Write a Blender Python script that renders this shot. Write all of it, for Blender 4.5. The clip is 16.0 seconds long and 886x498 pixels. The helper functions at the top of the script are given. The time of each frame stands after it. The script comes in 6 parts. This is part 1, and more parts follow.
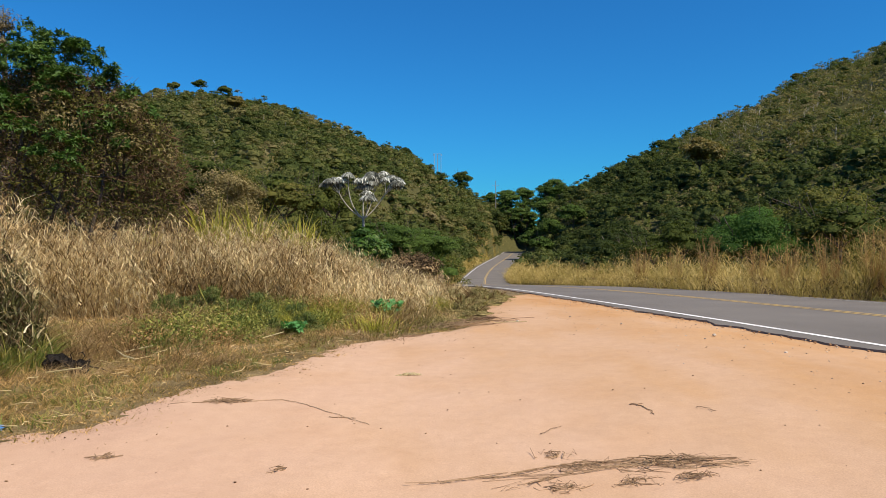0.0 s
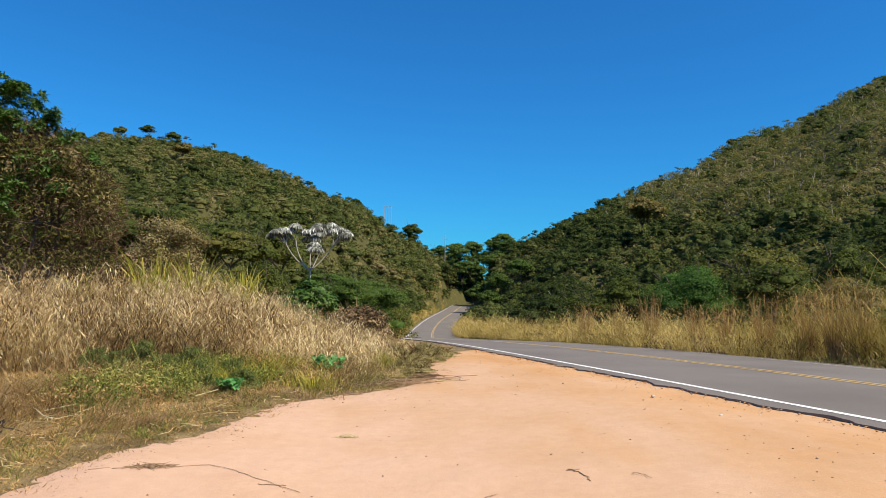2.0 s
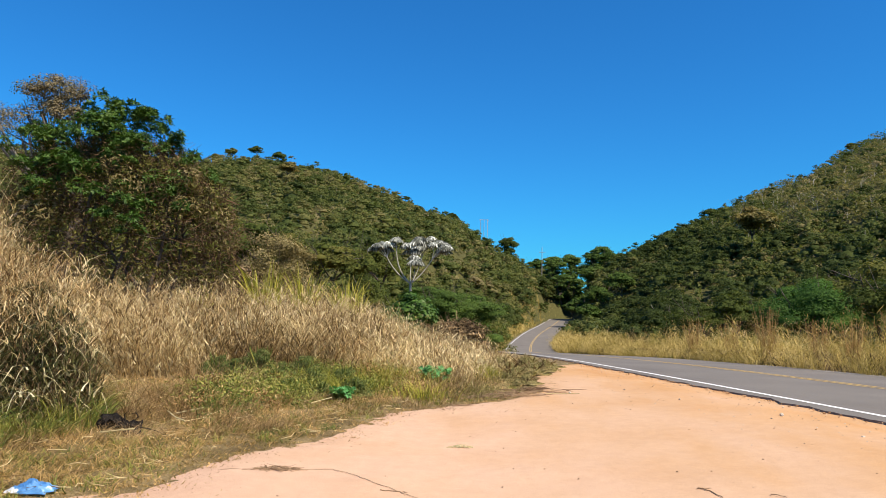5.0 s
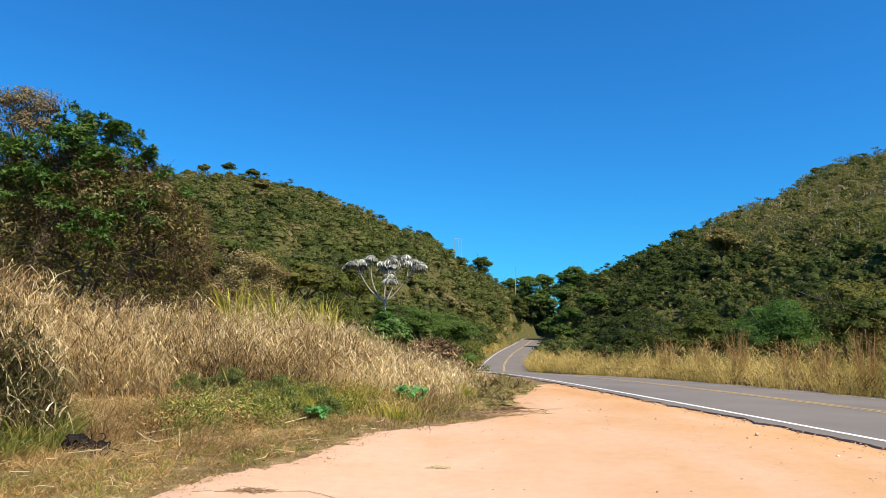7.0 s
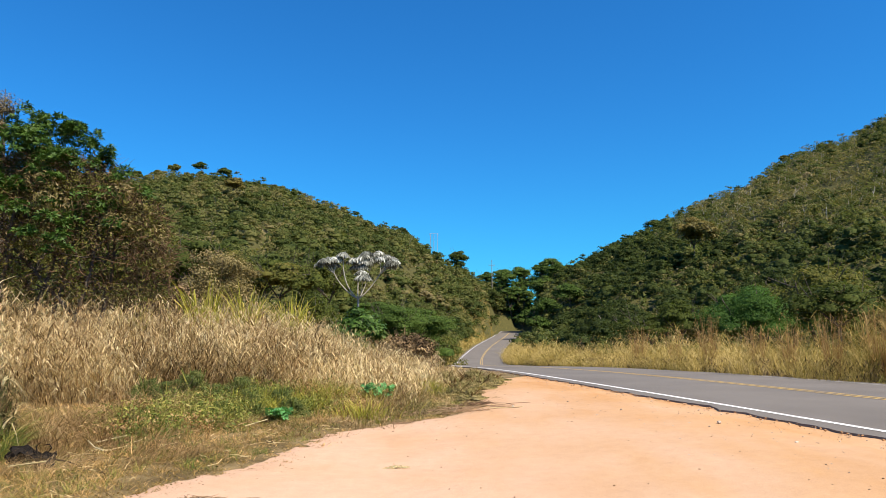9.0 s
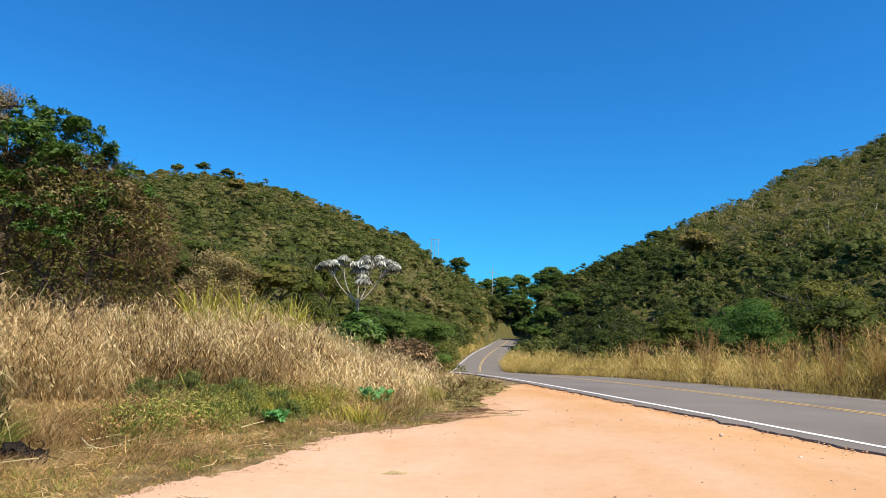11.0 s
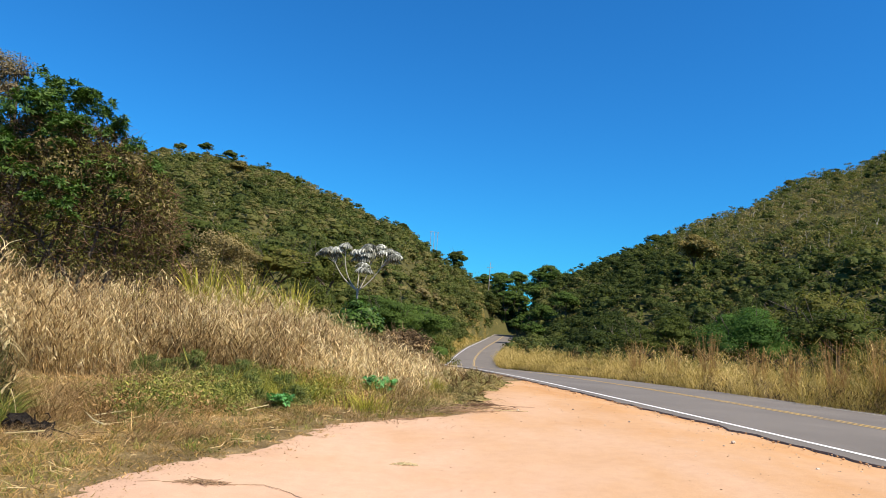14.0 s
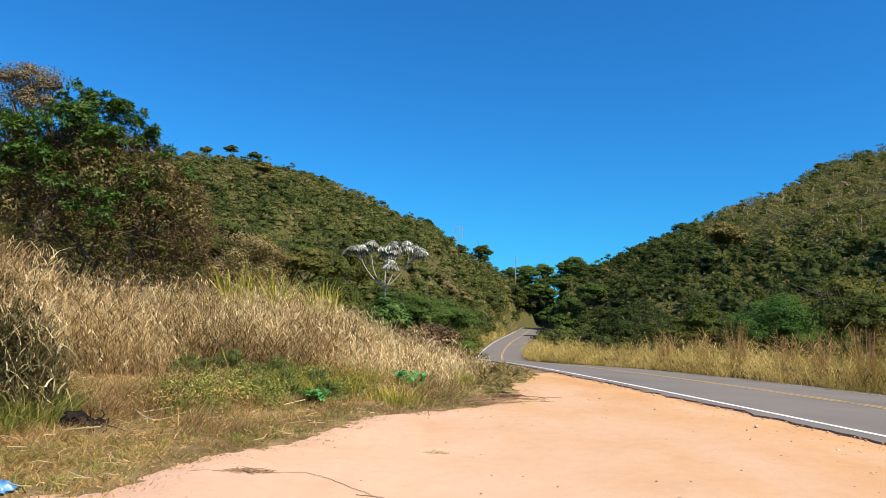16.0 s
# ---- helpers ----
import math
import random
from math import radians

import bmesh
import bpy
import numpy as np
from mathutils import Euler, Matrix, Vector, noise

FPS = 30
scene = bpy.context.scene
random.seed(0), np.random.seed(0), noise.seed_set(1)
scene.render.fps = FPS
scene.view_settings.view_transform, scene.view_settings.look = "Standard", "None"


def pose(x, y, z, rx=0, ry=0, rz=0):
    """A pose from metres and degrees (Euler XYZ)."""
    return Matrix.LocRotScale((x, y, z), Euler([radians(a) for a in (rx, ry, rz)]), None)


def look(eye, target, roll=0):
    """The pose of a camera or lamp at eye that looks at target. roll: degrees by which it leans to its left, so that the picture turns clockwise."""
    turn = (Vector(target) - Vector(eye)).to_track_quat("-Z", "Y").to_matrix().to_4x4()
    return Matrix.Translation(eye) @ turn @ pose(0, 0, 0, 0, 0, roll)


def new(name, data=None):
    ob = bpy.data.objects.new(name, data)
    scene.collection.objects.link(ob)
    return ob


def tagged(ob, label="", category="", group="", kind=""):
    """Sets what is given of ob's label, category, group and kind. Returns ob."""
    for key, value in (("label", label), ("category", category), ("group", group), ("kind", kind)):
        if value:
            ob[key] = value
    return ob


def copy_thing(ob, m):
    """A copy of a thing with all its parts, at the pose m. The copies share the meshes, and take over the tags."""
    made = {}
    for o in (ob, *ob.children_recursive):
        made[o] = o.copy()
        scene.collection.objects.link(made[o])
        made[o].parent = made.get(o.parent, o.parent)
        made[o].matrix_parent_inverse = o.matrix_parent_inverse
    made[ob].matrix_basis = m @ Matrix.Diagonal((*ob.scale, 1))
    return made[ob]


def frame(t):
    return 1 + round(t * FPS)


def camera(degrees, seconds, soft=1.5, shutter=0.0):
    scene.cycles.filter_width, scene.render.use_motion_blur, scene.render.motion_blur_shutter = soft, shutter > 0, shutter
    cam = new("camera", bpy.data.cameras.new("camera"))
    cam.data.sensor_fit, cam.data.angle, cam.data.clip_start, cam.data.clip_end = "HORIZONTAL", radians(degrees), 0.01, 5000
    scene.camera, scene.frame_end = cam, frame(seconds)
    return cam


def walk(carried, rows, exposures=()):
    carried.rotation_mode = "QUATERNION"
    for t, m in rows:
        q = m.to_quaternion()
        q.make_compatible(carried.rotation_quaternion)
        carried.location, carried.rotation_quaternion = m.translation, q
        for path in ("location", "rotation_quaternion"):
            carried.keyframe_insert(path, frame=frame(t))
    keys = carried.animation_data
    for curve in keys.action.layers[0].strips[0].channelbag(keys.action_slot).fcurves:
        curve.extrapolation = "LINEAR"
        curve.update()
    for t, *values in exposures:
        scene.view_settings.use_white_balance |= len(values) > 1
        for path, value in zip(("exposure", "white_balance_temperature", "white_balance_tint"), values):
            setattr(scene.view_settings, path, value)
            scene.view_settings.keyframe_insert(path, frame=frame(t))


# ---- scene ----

# ---------------------------------------------------------------- camera
cam = camera(65.8, 16.0, 0.6)
PATH = [  # seconds, eye, yaw, pitch, roll
    (0.0, 0.000, 0.000, 1.600, 0.001, -0.520, 0.016),
    (0.5, -0.016, 0.003, 1.620, -0.048, 1.858, -0.045),
    (1.0, -0.020, 0.010, 1.620, 0.018, -1.532, -0.255),
    (1.5, 0.050, 0.006, 1.638, 1.294, 2.898, -0.831),
    (2.0, 0.090, 0.029, 1.682, -4.215, 3.883, -0.938),
    (2.5, 0.080, 0.031, 1.630, -2.988, 2.853, 0.276),
    (3.0, 0.090, 0.057, 1.645, -1.461, 3.400, 0.023),
    (3.5, 0.076, 0.069, 1.640, 0.063, 3.432, -0.049),
    (4.0, 0.026, 0.064, 1.652, 1.896, 4.526, -0.623),
    (4.2, -0.004, 0.051, 1.649, 3.071, 4.758, -0.945),
    (6.3, -0.201, 0.094, 1.617, 4.076, 5.008, -1.298),
    (6.5, -0.186, 0.091, 1.625, 2.828, 5.621, -1.676),
    (7.0, -0.184, 0.118, 1.619, 1.673, 6.510, -1.472),
    (7.5, -0.077, 0.173, 1.617, 1.386, 5.958, -1.263),
    (8.0, 0.026, 0.236, 1.630, 1.631, 6.532, -2.016),
    (8.5, 0.081, 0.294, 1.632, -0.542, 5.863, 0.391),
    (9.0, 0.078, 0.287, 1.641, -0.302, 6.110, 0.136),
    (9.2, 0.090, 0.299, 1.647, -0.262, 6.113, 0.053),
    (11.3, 0.051, 0.388, 1.622, -0.226, 6.630, -1.291),
    (11.5, 0.092, 0.363, 1.644, -0.265, 6.395, -0.943),
    (12.0, 0.084, 0.372, 1.636, -0.836, 5.752, -1.425),
    (12.5, 0.017, 0.443, 1.643, -0.921, 4.999, -2.802),
    (13.0, -0.199, 0.563, 1.607, -2.691, 6.357, -2.225),
    (13.5, -0.234, 0.565, 1.582, -0.676, 5.641, -3.687),
    (14.0, -0.218, 0.540, 1.592, -0.402, 6.025, -4.170),
    (14.5, -0.132, 0.391, 1.606, -5.111, 7.823, -4.774),
    (15.0, -0.121, 0.289, 1.588, -10.149, 5.172, -4.203),
    (15.5, -0.177, 0.244, 1.597, -5.012, 6.496, -3.565),
    (16.0, -0.216, 0.181, 1.588, 1.688, 5.471, -2.753),
]


def heading(yaw, pitch):
    y, p = radians(yaw), radians(pitch)
    return Vector((-math.sin(y) * math.cos(p), math.cos(y) * math.cos(p), math.sin(p)))


walk(cam, [(t, look((x, y, z), Vector((x, y, z)) + heading(yaw, pitch), -roll)) for t, x, y, z, yaw, pitch, roll in PATH],
     [(0.0, 0.24, 7200, 10), (1.0, 0.24, 7200, 10), (2.0, 0.40, 7200, 10), (4.2, 0.48, 7200, 10), (6.5, 0.63, 7200, 10), (16.0, 0.58, 7200, 10)])

# ---------------------------------------------------------------- light
SUN_AZ, SUN_EL = radians(128), radians(52)
SUN_DIR = Vector((math.sin(SUN_AZ) * math.cos(SUN_EL), math.cos(SUN_AZ) * math.cos(SUN_EL), math.sin(SUN_EL)))
world = bpy.data.worlds.new("sky")
scene.world = world
world.use_nodes = True
wn = world.node_tree.nodes
sky = wn.new("ShaderNodeTexSky")
sky.sky_type = "NISHITA"
sky.sun_disc = False
sky.sun_elevation, sky.sun_rotation = SUN_EL, SUN_AZ
sky.altitude, sky.air_density, sky.dust_density, sky.ozone_density = 600, 1.3, 0.0, 1.0
deep = wn.new("ShaderNodeMix")  # the deep blue of a dry winter sky
deep.data_type, deep.blend_type = "RGBA", "MULTIPLY"
deep.inputs[0].default_value, deep.inputs[7].default_value = 1.0, (0.078, 0.662, 1.37, 1)
world.node_tree.links.new(sky.outputs[0], deep.inputs[6])
world.node_tree.links.new(deep.outputs[2], wn["Background"].inputs[0])
wn["Background"].inputs[1].default_value = 0.081
sun = new("sun", bpy.data.lights.new("sun", "SUN"))
sun.data.energy, sun.data.angle, sun.data.color = 5.0, radians(0.53), (1.0, 0.94, 0.84)
sun.matrix_world = look(SUN_DIR * 200, (0, 0, 0))

# ---------------------------------------------------------------- materials


def tree_of(name):
    m = bpy.data.materials.new(name)
    m.use_nodes = True
    nt = m.node_tree
    return m, nt, nt.nodes["Principled BSDF"], nt.nodes["Material Output"]


def node(nt, kind, **inputs):
    n = nt.nodes.new(kind)
    for k, v in inputs.items():
        n.inputs[k.replace("_", " ")].default_value = v
    return n


def ramp(nt, fac, stops):
    r = nt.nodes.new("ShaderNodeValToRGB")
    while len(r.color_ramp.elements) < len(stops):
        r.color_ramp.elements.new(0.5)
    for e, (p, c) in zip(r.color_ramp.elements, stops):
        e.position, e.color = p, (*c, 1)
    nt.links.new(fac, r.inputs[0])
    return r.outputs[0]


def mixed(nt, fac, a, b, blend="MIX"):
    m = nt.nodes.new("ShaderNodeMix")
    m.data_type, m.blend_type = "RGBA", blend
    for sock, v in ((m.inputs[0], fac), (m.inputs[6], a), (m.inputs[7], b)):
        if isinstance(v, (int, float)):
            sock.default_value = v
        elif isinstance(v, tuple):
            sock.default_value = (*v, 1)
        else:
            nt.links.new(v, sock)
    return m.outputs[2]


def noise_of(nt, scale, detail=4.0, rough=0.55, coords="Object"):
    tc = nt.nodes.new("ShaderNodeTexCoord")
    n = node(nt, "ShaderNodeTexNoise", Scale=scale, Detail=detail, Roughness=rough)
    nt.links.new(tc.outputs[coords], n.inputs["Vector"])
    return n.outputs[0]


def calc(nt, op, a, b, clamp=False):
    m = nt.nodes.new("ShaderNodeMath")
    m.operation, m.use_clamp = op, clamp
    for i, v in enumerate((a, b)):
        if isinstance(v, (int, float)):
            m.inputs[i].default_value = v
        else:
            nt.links.new(v, m.inputs[i])
    return m.outputs[0]


def bump(nt, bsdf, height, strength, distance):
    b = node(nt, "ShaderNodeBump", Strength=strength, Distance=distance)
    nt.links.new(height, b.inputs["Height"])
    nt.links.new(b.outputs[0], bsdf.inputs["Normal"])


def leaf_material(name, stops, glow=0.25, patch=6.0, weight=0.5, tinted=False, per_object=False, rough=0.55, spec=0.25, sway=2.0, mottle=0.0):
    """Leaves and blades: each one takes its own tone, with a slower drift over the ground."""
    m, nt, bsdf, out = tree_of(name)
    isle = nt.nodes.new("ShaderNodeNewGeometry").outputs["Random Per Island"]
    drift = noise_of(nt, 1.0 / patch, 2.0)
    fac = calc(nt, "ADD", calc(nt, "MULTIPLY", isle, weight), calc(nt, "MULTIPLY", calc(nt, "SUBTRACT", drift, 0.5), sway))
    if tinted:
        at = nt.nodes.new("ShaderNodeAttribute")
        at.attribute_name = "tint"
        fac = calc(nt, "ADD", fac, calc(nt, "SUBTRACT", at.outputs["Fac"], weight / 2))
    elif per_object:
        ob = nt.nodes.new("ShaderNodeObjectInfo").outputs["Random"]
        fac = calc(nt, "ADD", calc(nt, "MULTIPLY", fac, 0.7), calc(nt, "MULTIPLY", ob, 0.75))
    else:
        fac = calc(nt, "ADD", fac, 0.5 - weight / 2)
    col = ramp(nt, calc(nt, "ADD", fac, 0.0, True), stops)
    if mottle:  # sprays of leaves within a dense crown
        fine = noise_of(nt, mottle, 4.0, 0.7)
        col = mixed(nt, 1.0, col, ramp(nt, fine, [(0.32, (0.58, 0.60, 0.56)), (0.5, (1.0, 1.0, 1.0)), (0.68, (1.34, 1.30, 1.25))]), "MULTIPLY")
        bump(nt, bsdf, fine, 0.6, 0.6 / mottle)
    nt.links.new(col, bsdf.inputs["Base Color"])
    bsdf.inputs["Roughness"].default_value = rough
    bsdf.inputs["Specular IOR Level"].default_value = spec
    tr = nt.nodes.new("ShaderNodeBsdfTranslucent")
    nt.links.new(mixed(nt, 1.0, col, (1.0, 1.05, 0.6), "MULTIPLY"), tr.inputs[0])
    mx = node(nt, "ShaderNodeMixShader", Fac=glow)
    nt.links.new(bsdf.outputs[0], mx.inputs[1])
    nt.links.new(tr.outputs[0], mx.inputs[2])
    nt.links.new(mx.outputs[0], out.inputs[0])
    return m


def rough_material(name, stops, scale, fine, strength, distance, rough=0.9, spec=0.2, random_island=0.0):
    m, nt, bsdf, out = tree_of(name)
    a, b = noise_of(nt, scale), noise_of(nt, fine, 6.0, 0.65)
    fac = calc(nt, "ADD", calc(nt, "MULTIPLY", a, 0.65), calc(nt, "MULTIPLY", b, 0.35))
    if random_island:
        isle = nt.nodes.new("ShaderNodeNewGeometry").outputs["Random Per Island"]
        fac = calc(nt, "ADD", fac, calc(nt, "MULTIPLY", calc(nt, "SUBTRACT", isle, 0.5), random_island))
    nt.links.new(ramp(nt, fac, stops), bsdf.inputs["Base Color"])
    bsdf.inputs["Roughness"].default_value = rough
    bsdf.inputs["Specular IOR Level"].default_value = spec
    bump(nt, bsdf, b, strength, distance)
    return m


def sand_material():
    """Fine packed laterite sand: pale pink in the open, more orange towards the road, with washed streaks and grains."""
    m, nt, bsdf, out = tree_of("packed_sand")
    tc = nt.nodes.new("ShaderNodeTexCoord")
    mp = node(nt, "ShaderNodeMapping")
    mp.inputs["Scale"].default_value = (1.0, 0.35, 1.0)
    mp.inputs["Rotation"].default_value = (0, 0, radians(-14))
    nt.links.new(tc.outputs["Object"], mp.inputs["Vector"])
    streak = node(nt, "ShaderNodeTexNoise", Scale=0.8, Detail=5.0, Roughness=0.6)
    nt.links.new(mp.outputs[0], streak.inputs["Vector"])
    sep = nt.nodes.new("ShaderNodeSeparateXYZ")
    nt.links.new(tc.outputs["Object"], sep.inputs[0])
    side = calc(nt, "ADD", calc(nt, "MULTIPLY", sep.outputs[0], 0.062), calc(nt, "MULTIPLY", sep.outputs[1], 0.012))
    base = ramp(nt, calc(nt, "ADD", calc(nt, "MULTIPLY", streak.outputs[0], 0.75), side, True),
                [(0.18, (0.54, 0.345, 0.235)), (0.40, (0.58, 0.38, 0.255)), (0.60, (0.55, 0.35, 0.215)), (0.78, (0.53, 0.31, 0.155)), (0.95, (0.47, 0.24, 0.10))])
    grain = noise_of(nt, 90.0, 5.0, 0.7)
    mid = noise_of(nt, 6.0, 5.0, 0.6)
    col = mixed(nt, 1.0, base, ramp(nt, grain, [(0.25, (0.80, 0.785, 0.77)), (0.75, (1.14, 1.14, 1.14))]), "MULTIPLY")
    col = mixed(nt, 1.0, col, ramp(nt, mid, [(0.3, (0.95, 0.94, 0.93)), (0.7, (1.03, 1.03, 1.03))]), "MULTIPLY")
    col = mixed(nt, 1.0, col, ramp(nt, noise_of(nt, 0.55, 3.0), [(0.32, (0.96, 0.93, 0.88)), (0.5, (1.0, 1.0, 1.0)), (0.68, (1.02, 1.03, 1.05))]), "MULTIPLY")
    nt.links.new(col, bsdf.inputs["Base Color"])
    bsdf.inputs["Roughness"].default_value = 0.95
    bsdf.inputs["Specular IOR Level"].default_value = 0.1
    bump(nt, bsdf, calc(nt, "ADD", calc(nt, "MULTIPLY", mid, 0.8), calc(nt, "MULTIPLY", grain, 0.25)), 0.35, 0.03)
    return m


def asphalt_material():
    m, nt, bsdf, out = tree_of("worn_asphalt")
    big, fine = noise_of(nt, 0.35, 4.0), noise_of(nt, 120.0, 4.0, 0.8)
    col = ramp(nt, big, [(0.3, (0.142, 0.126, 0.108)), (0.7, (0.188, 0.168, 0.145))])
    col = mixed(nt, 1.0, col, ramp(nt, fine, [(0.3, (0.72, 0.72, 0.72)), (0.7, (1.22, 1.21, 1.2))]), "MULTIPLY")
    nt.links.new(col, bsdf.inputs["Base Color"])
    bsdf.inputs["Roughness"].default_value = 0.85
    bsdf.inputs["Specular IOR Level"].default_value = 0.3
    bump(nt, bsdf, fine, 0.4, 0.006)
    return m


def line_material(name, paint, worn):
    m, nt, bsdf, out = tree_of(name)
    wear = calc(nt, "ADD", calc(nt, "MULTIPLY", noise_of(nt, 40.0, 5.0, 0.7), 0.6), calc(nt, "MULTIPLY", noise_of(nt, 1.5, 3.0), 0.4))
    nt.links.new(ramp(nt, wear, [(0.40, worn), (0.47, paint), (1.0, paint)]), bsdf.inputs["Base Color"])
    bsdf.inputs["Roughness"].default_value = 0.7
    return m


def ground_material():
    """Soil and litter: straw-brown near by, darker leaf litter with dry grass showing on the slopes."""
    m, nt, bsdf, out = tree_of("soil_and_litter")
    mid, fine = noise_of(nt, 1.6, 5.0), noise_of(nt, 30.0, 8.0, 0.85)
    fac = calc(nt, "ADD", calc(nt, "MULTIPLY", mid, 0.4), calc(nt, "MULTIPLY", fine, 0.6))
    near = ramp(nt, fac, [(0.38, (0.060, 0.042, 0.018)), (0.47, (0.14, 0.098, 0.044)), (0.55, (0.25, 0.18, 0.085)), (0.64, (0.42, 0.32, 0.17))])
    hill = ramp(nt, fac, [(0.3, (0.040, 0.042, 0.016)), (0.55, (0.085, 0.080, 0.030)), (0.75, (0.17, 0.145, 0.062))])
    tc = nt.nodes.new("ShaderNodeTexCoord")
    ln = nt.nodes.new("ShaderNodeVectorMath")
    ln.operation = "LENGTH"
    nt.links.new(tc.outputs["Object"], ln.inputs[0])
    far = calc(nt, "MULTIPLY", calc(nt, "SUBTRACT", ln.outputs["Value"], 45.0), 0.03, True)
    nt.links.new(mixed(nt, far, near, hill), bsdf.inputs["Base Color"])
    bsdf.inputs["Roughness"].default_value = 0.95
    bsdf.inputs["Specular IOR Level"].default_value = 0.1
    bump(nt, bsdf, fac, 0.6, 0.08)
    return m


M_GROUND = ground_material()
M_SAND = sand_material()
M_ASPHALT = asphalt_material()
M_WHITE = line_material("white_road_paint", (0.82, 0.80, 0.76), (0.36, 0.33, 0.30))
M_FAINT = line_material("rubbed_off_road_paint", (0.36, 0.34, 0.31), (0.21, 0.19, 0.17))
M_YELLOW = line_material("yellow_road_paint", (0.56, 0.36, 0.10), (0.26, 0.20, 0.125))
M_STRAW = leaf_material("dry_grass", [(0.0, (0.1484, 0.08458, 0.03411)), (0.25, (0.3766, 0.244, 0.1103)), (0.55, (0.6389, 0.4554, 0.2357)), (1.0, (0.874, 0.7264, 0.4414))], 0.32, 1.6, 1.15, spec=0.1)
M_GOLD = leaf_material("golden_grass", [(0.0, (0.187, 0.1522, 0.03197)), (0.3, (0.3937, 0.2949, 0.07757)), (0.6, (0.5611, 0.4091, 0.1368)), (1.0, (0.7087, 0.5328, 0.2371))], 0.2, 5.0, 0.8, spec=0.12)
M_RUSSET = leaf_material("russet_grass", [(0.0, (0.242, 0.1232, 0.05445)), (0.5, (0.4356, 0.2587, 0.1089)), (1.0, (0.6292, 0.4435, 0.2178))], 0.3, 3.0, 0.8, spec=0.1)
M_RUSTSTRAW = leaf_material("rusty_straw", [(0.0, (0.07196, 0.0434, 0.01666)), (0.4, (0.1851, 0.1159, 0.0462)), (0.75, (0.3394, 0.2328, 0.1016)), (1.0, (0.5758, 0.4451, 0.231))], 0.15, 1.0, 0.9, spec=0.08)
M_PALE = leaf_material("bleached_grass", [(0.0, (0.39, 0.324, 0.165)), (0.5, (0.624, 0.5265, 0.285)), (1.0, (0.806, 0.729, 0.48))], 0.25, 3.0, 0.8)
M_WEED = leaf_material("green_weeds", [(0.0, (0.08704, 0.12, 0.0286)), (0.35, (0.1664, 0.2064, 0.044)), (0.7, (0.3456, 0.318, 0.0748)), (1.0, (0.38, 0.33, 0.12))], 0.2, 2.0, 0.8, spec=0.12)
M_MAT = leaf_material("short_verge_grass", [(0.0, (0.1144, 0.09936, 0.026)), (0.3, (0.2745, 0.1863, 0.06)), (0.6, (0.5185, 0.3254, 0.125)), (1.0, (0.8845, 0.5837, 0.28))], 0.25, 1.6, 0.8, spec=0.08)
M_CANE = leaf_material("yellow_green_cane", [(0.0, (0.19, 0.2098, 0.0297)), (0.5, (0.475, 0.4416, 0.07425)), (1.0, (0.7362, 0.5962, 0.1683))], 0.35, 2.0, 0.8, spec=0.12)
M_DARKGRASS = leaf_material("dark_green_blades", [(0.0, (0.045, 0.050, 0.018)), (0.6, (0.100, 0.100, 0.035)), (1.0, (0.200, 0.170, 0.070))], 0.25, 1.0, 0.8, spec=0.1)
M_HERB = leaf_material("fresh_green_leaves", [(0.0, (0.081, 0.234, 0.07695)), (0.5, (0.1317, 0.3705, 0.1215)), (1.0, (0.243, 0.546, 0.2025))], 0.35, 1.0, 0.8, spec=0.15)
M_WOODS = leaf_material("forest_leaves", [(0.0, (0.05253, 0.07296, 0.02302)), (0.22, (0.09193, 0.1191, 0.03521)), (0.42, (0.1471, 0.1581, 0.05146)), (0.62, (0.2128, 0.1897, 0.07855)), (0.82, (0.2955, 0.2371, 0.1219)), (1.0, (0.4072, 0.3222, 0.2099))], 0.42, 40.0, 0.12, tinted=True, spec=0.04, sway=0.9, mottle=1.6)
M_CROWN = leaf_material("tree_leaves", [(0.0, (0.0496, 0.06778, 0.01699)), (0.35, (0.08425, 0.1089, 0.02419)), (0.7, (0.1362, 0.1404, 0.03518)), (1.0, (0.2352, 0.1875, 0.06057))], 0.36, 30.0, 0.35, per_object=True, spec=0.06, mottle=3.0)
M_BRIGHT = leaf_material("bright_green_leaves", [(0.0, (0.0426, 0.0935, 0.0209)), (0.5, (0.0729, 0.154, 0.0285)), (1.0, (0.1215, 0.209, 0.0475))], 0.36, 5.0, 0.6, spec=0.08)
M_FRESH = leaf_material("mid_green_leaves", [(0.0, (0.050, 0.088, 0.020)), (0.5, (0.085, 0.140, 0.030)), (1.0, (0.140, 0.190, 0.050))], 0.32, 5.0, 0.6, spec=0.06, mottle=3.0)
M_GREENWEED = leaf_material("leafy_green_weeds", [(0.0, (0.062, 0.092, 0.026)), (0.4, (0.110, 0.145, 0.040)), (0.75, (0.185, 0.200, 0.060)), (1.0, (0.33, 0.28, 0.11))], 0.28, 1.2, 0.8, spec=0.1)
M_DULLWEED = leaf_material("dull_olive_weeds", [(0.0, (0.1326, 0.1236, 0.0427)), (0.5, (0.2653, 0.2224, 0.08388)), (1.0, (0.5307, 0.4118, 0.1983))], 0.25, 1.5, 0.8, spec=0.08)
M_OLIVE = leaf_material("olive_yellow_leaves", [(0.0, (0.09, 0.0794, 0.0165)), (0.5, (0.1728, 0.1368, 0.0275)), (1.0, (0.27, 0.2012, 0.055))], 0.25, 5.0, 0.6)
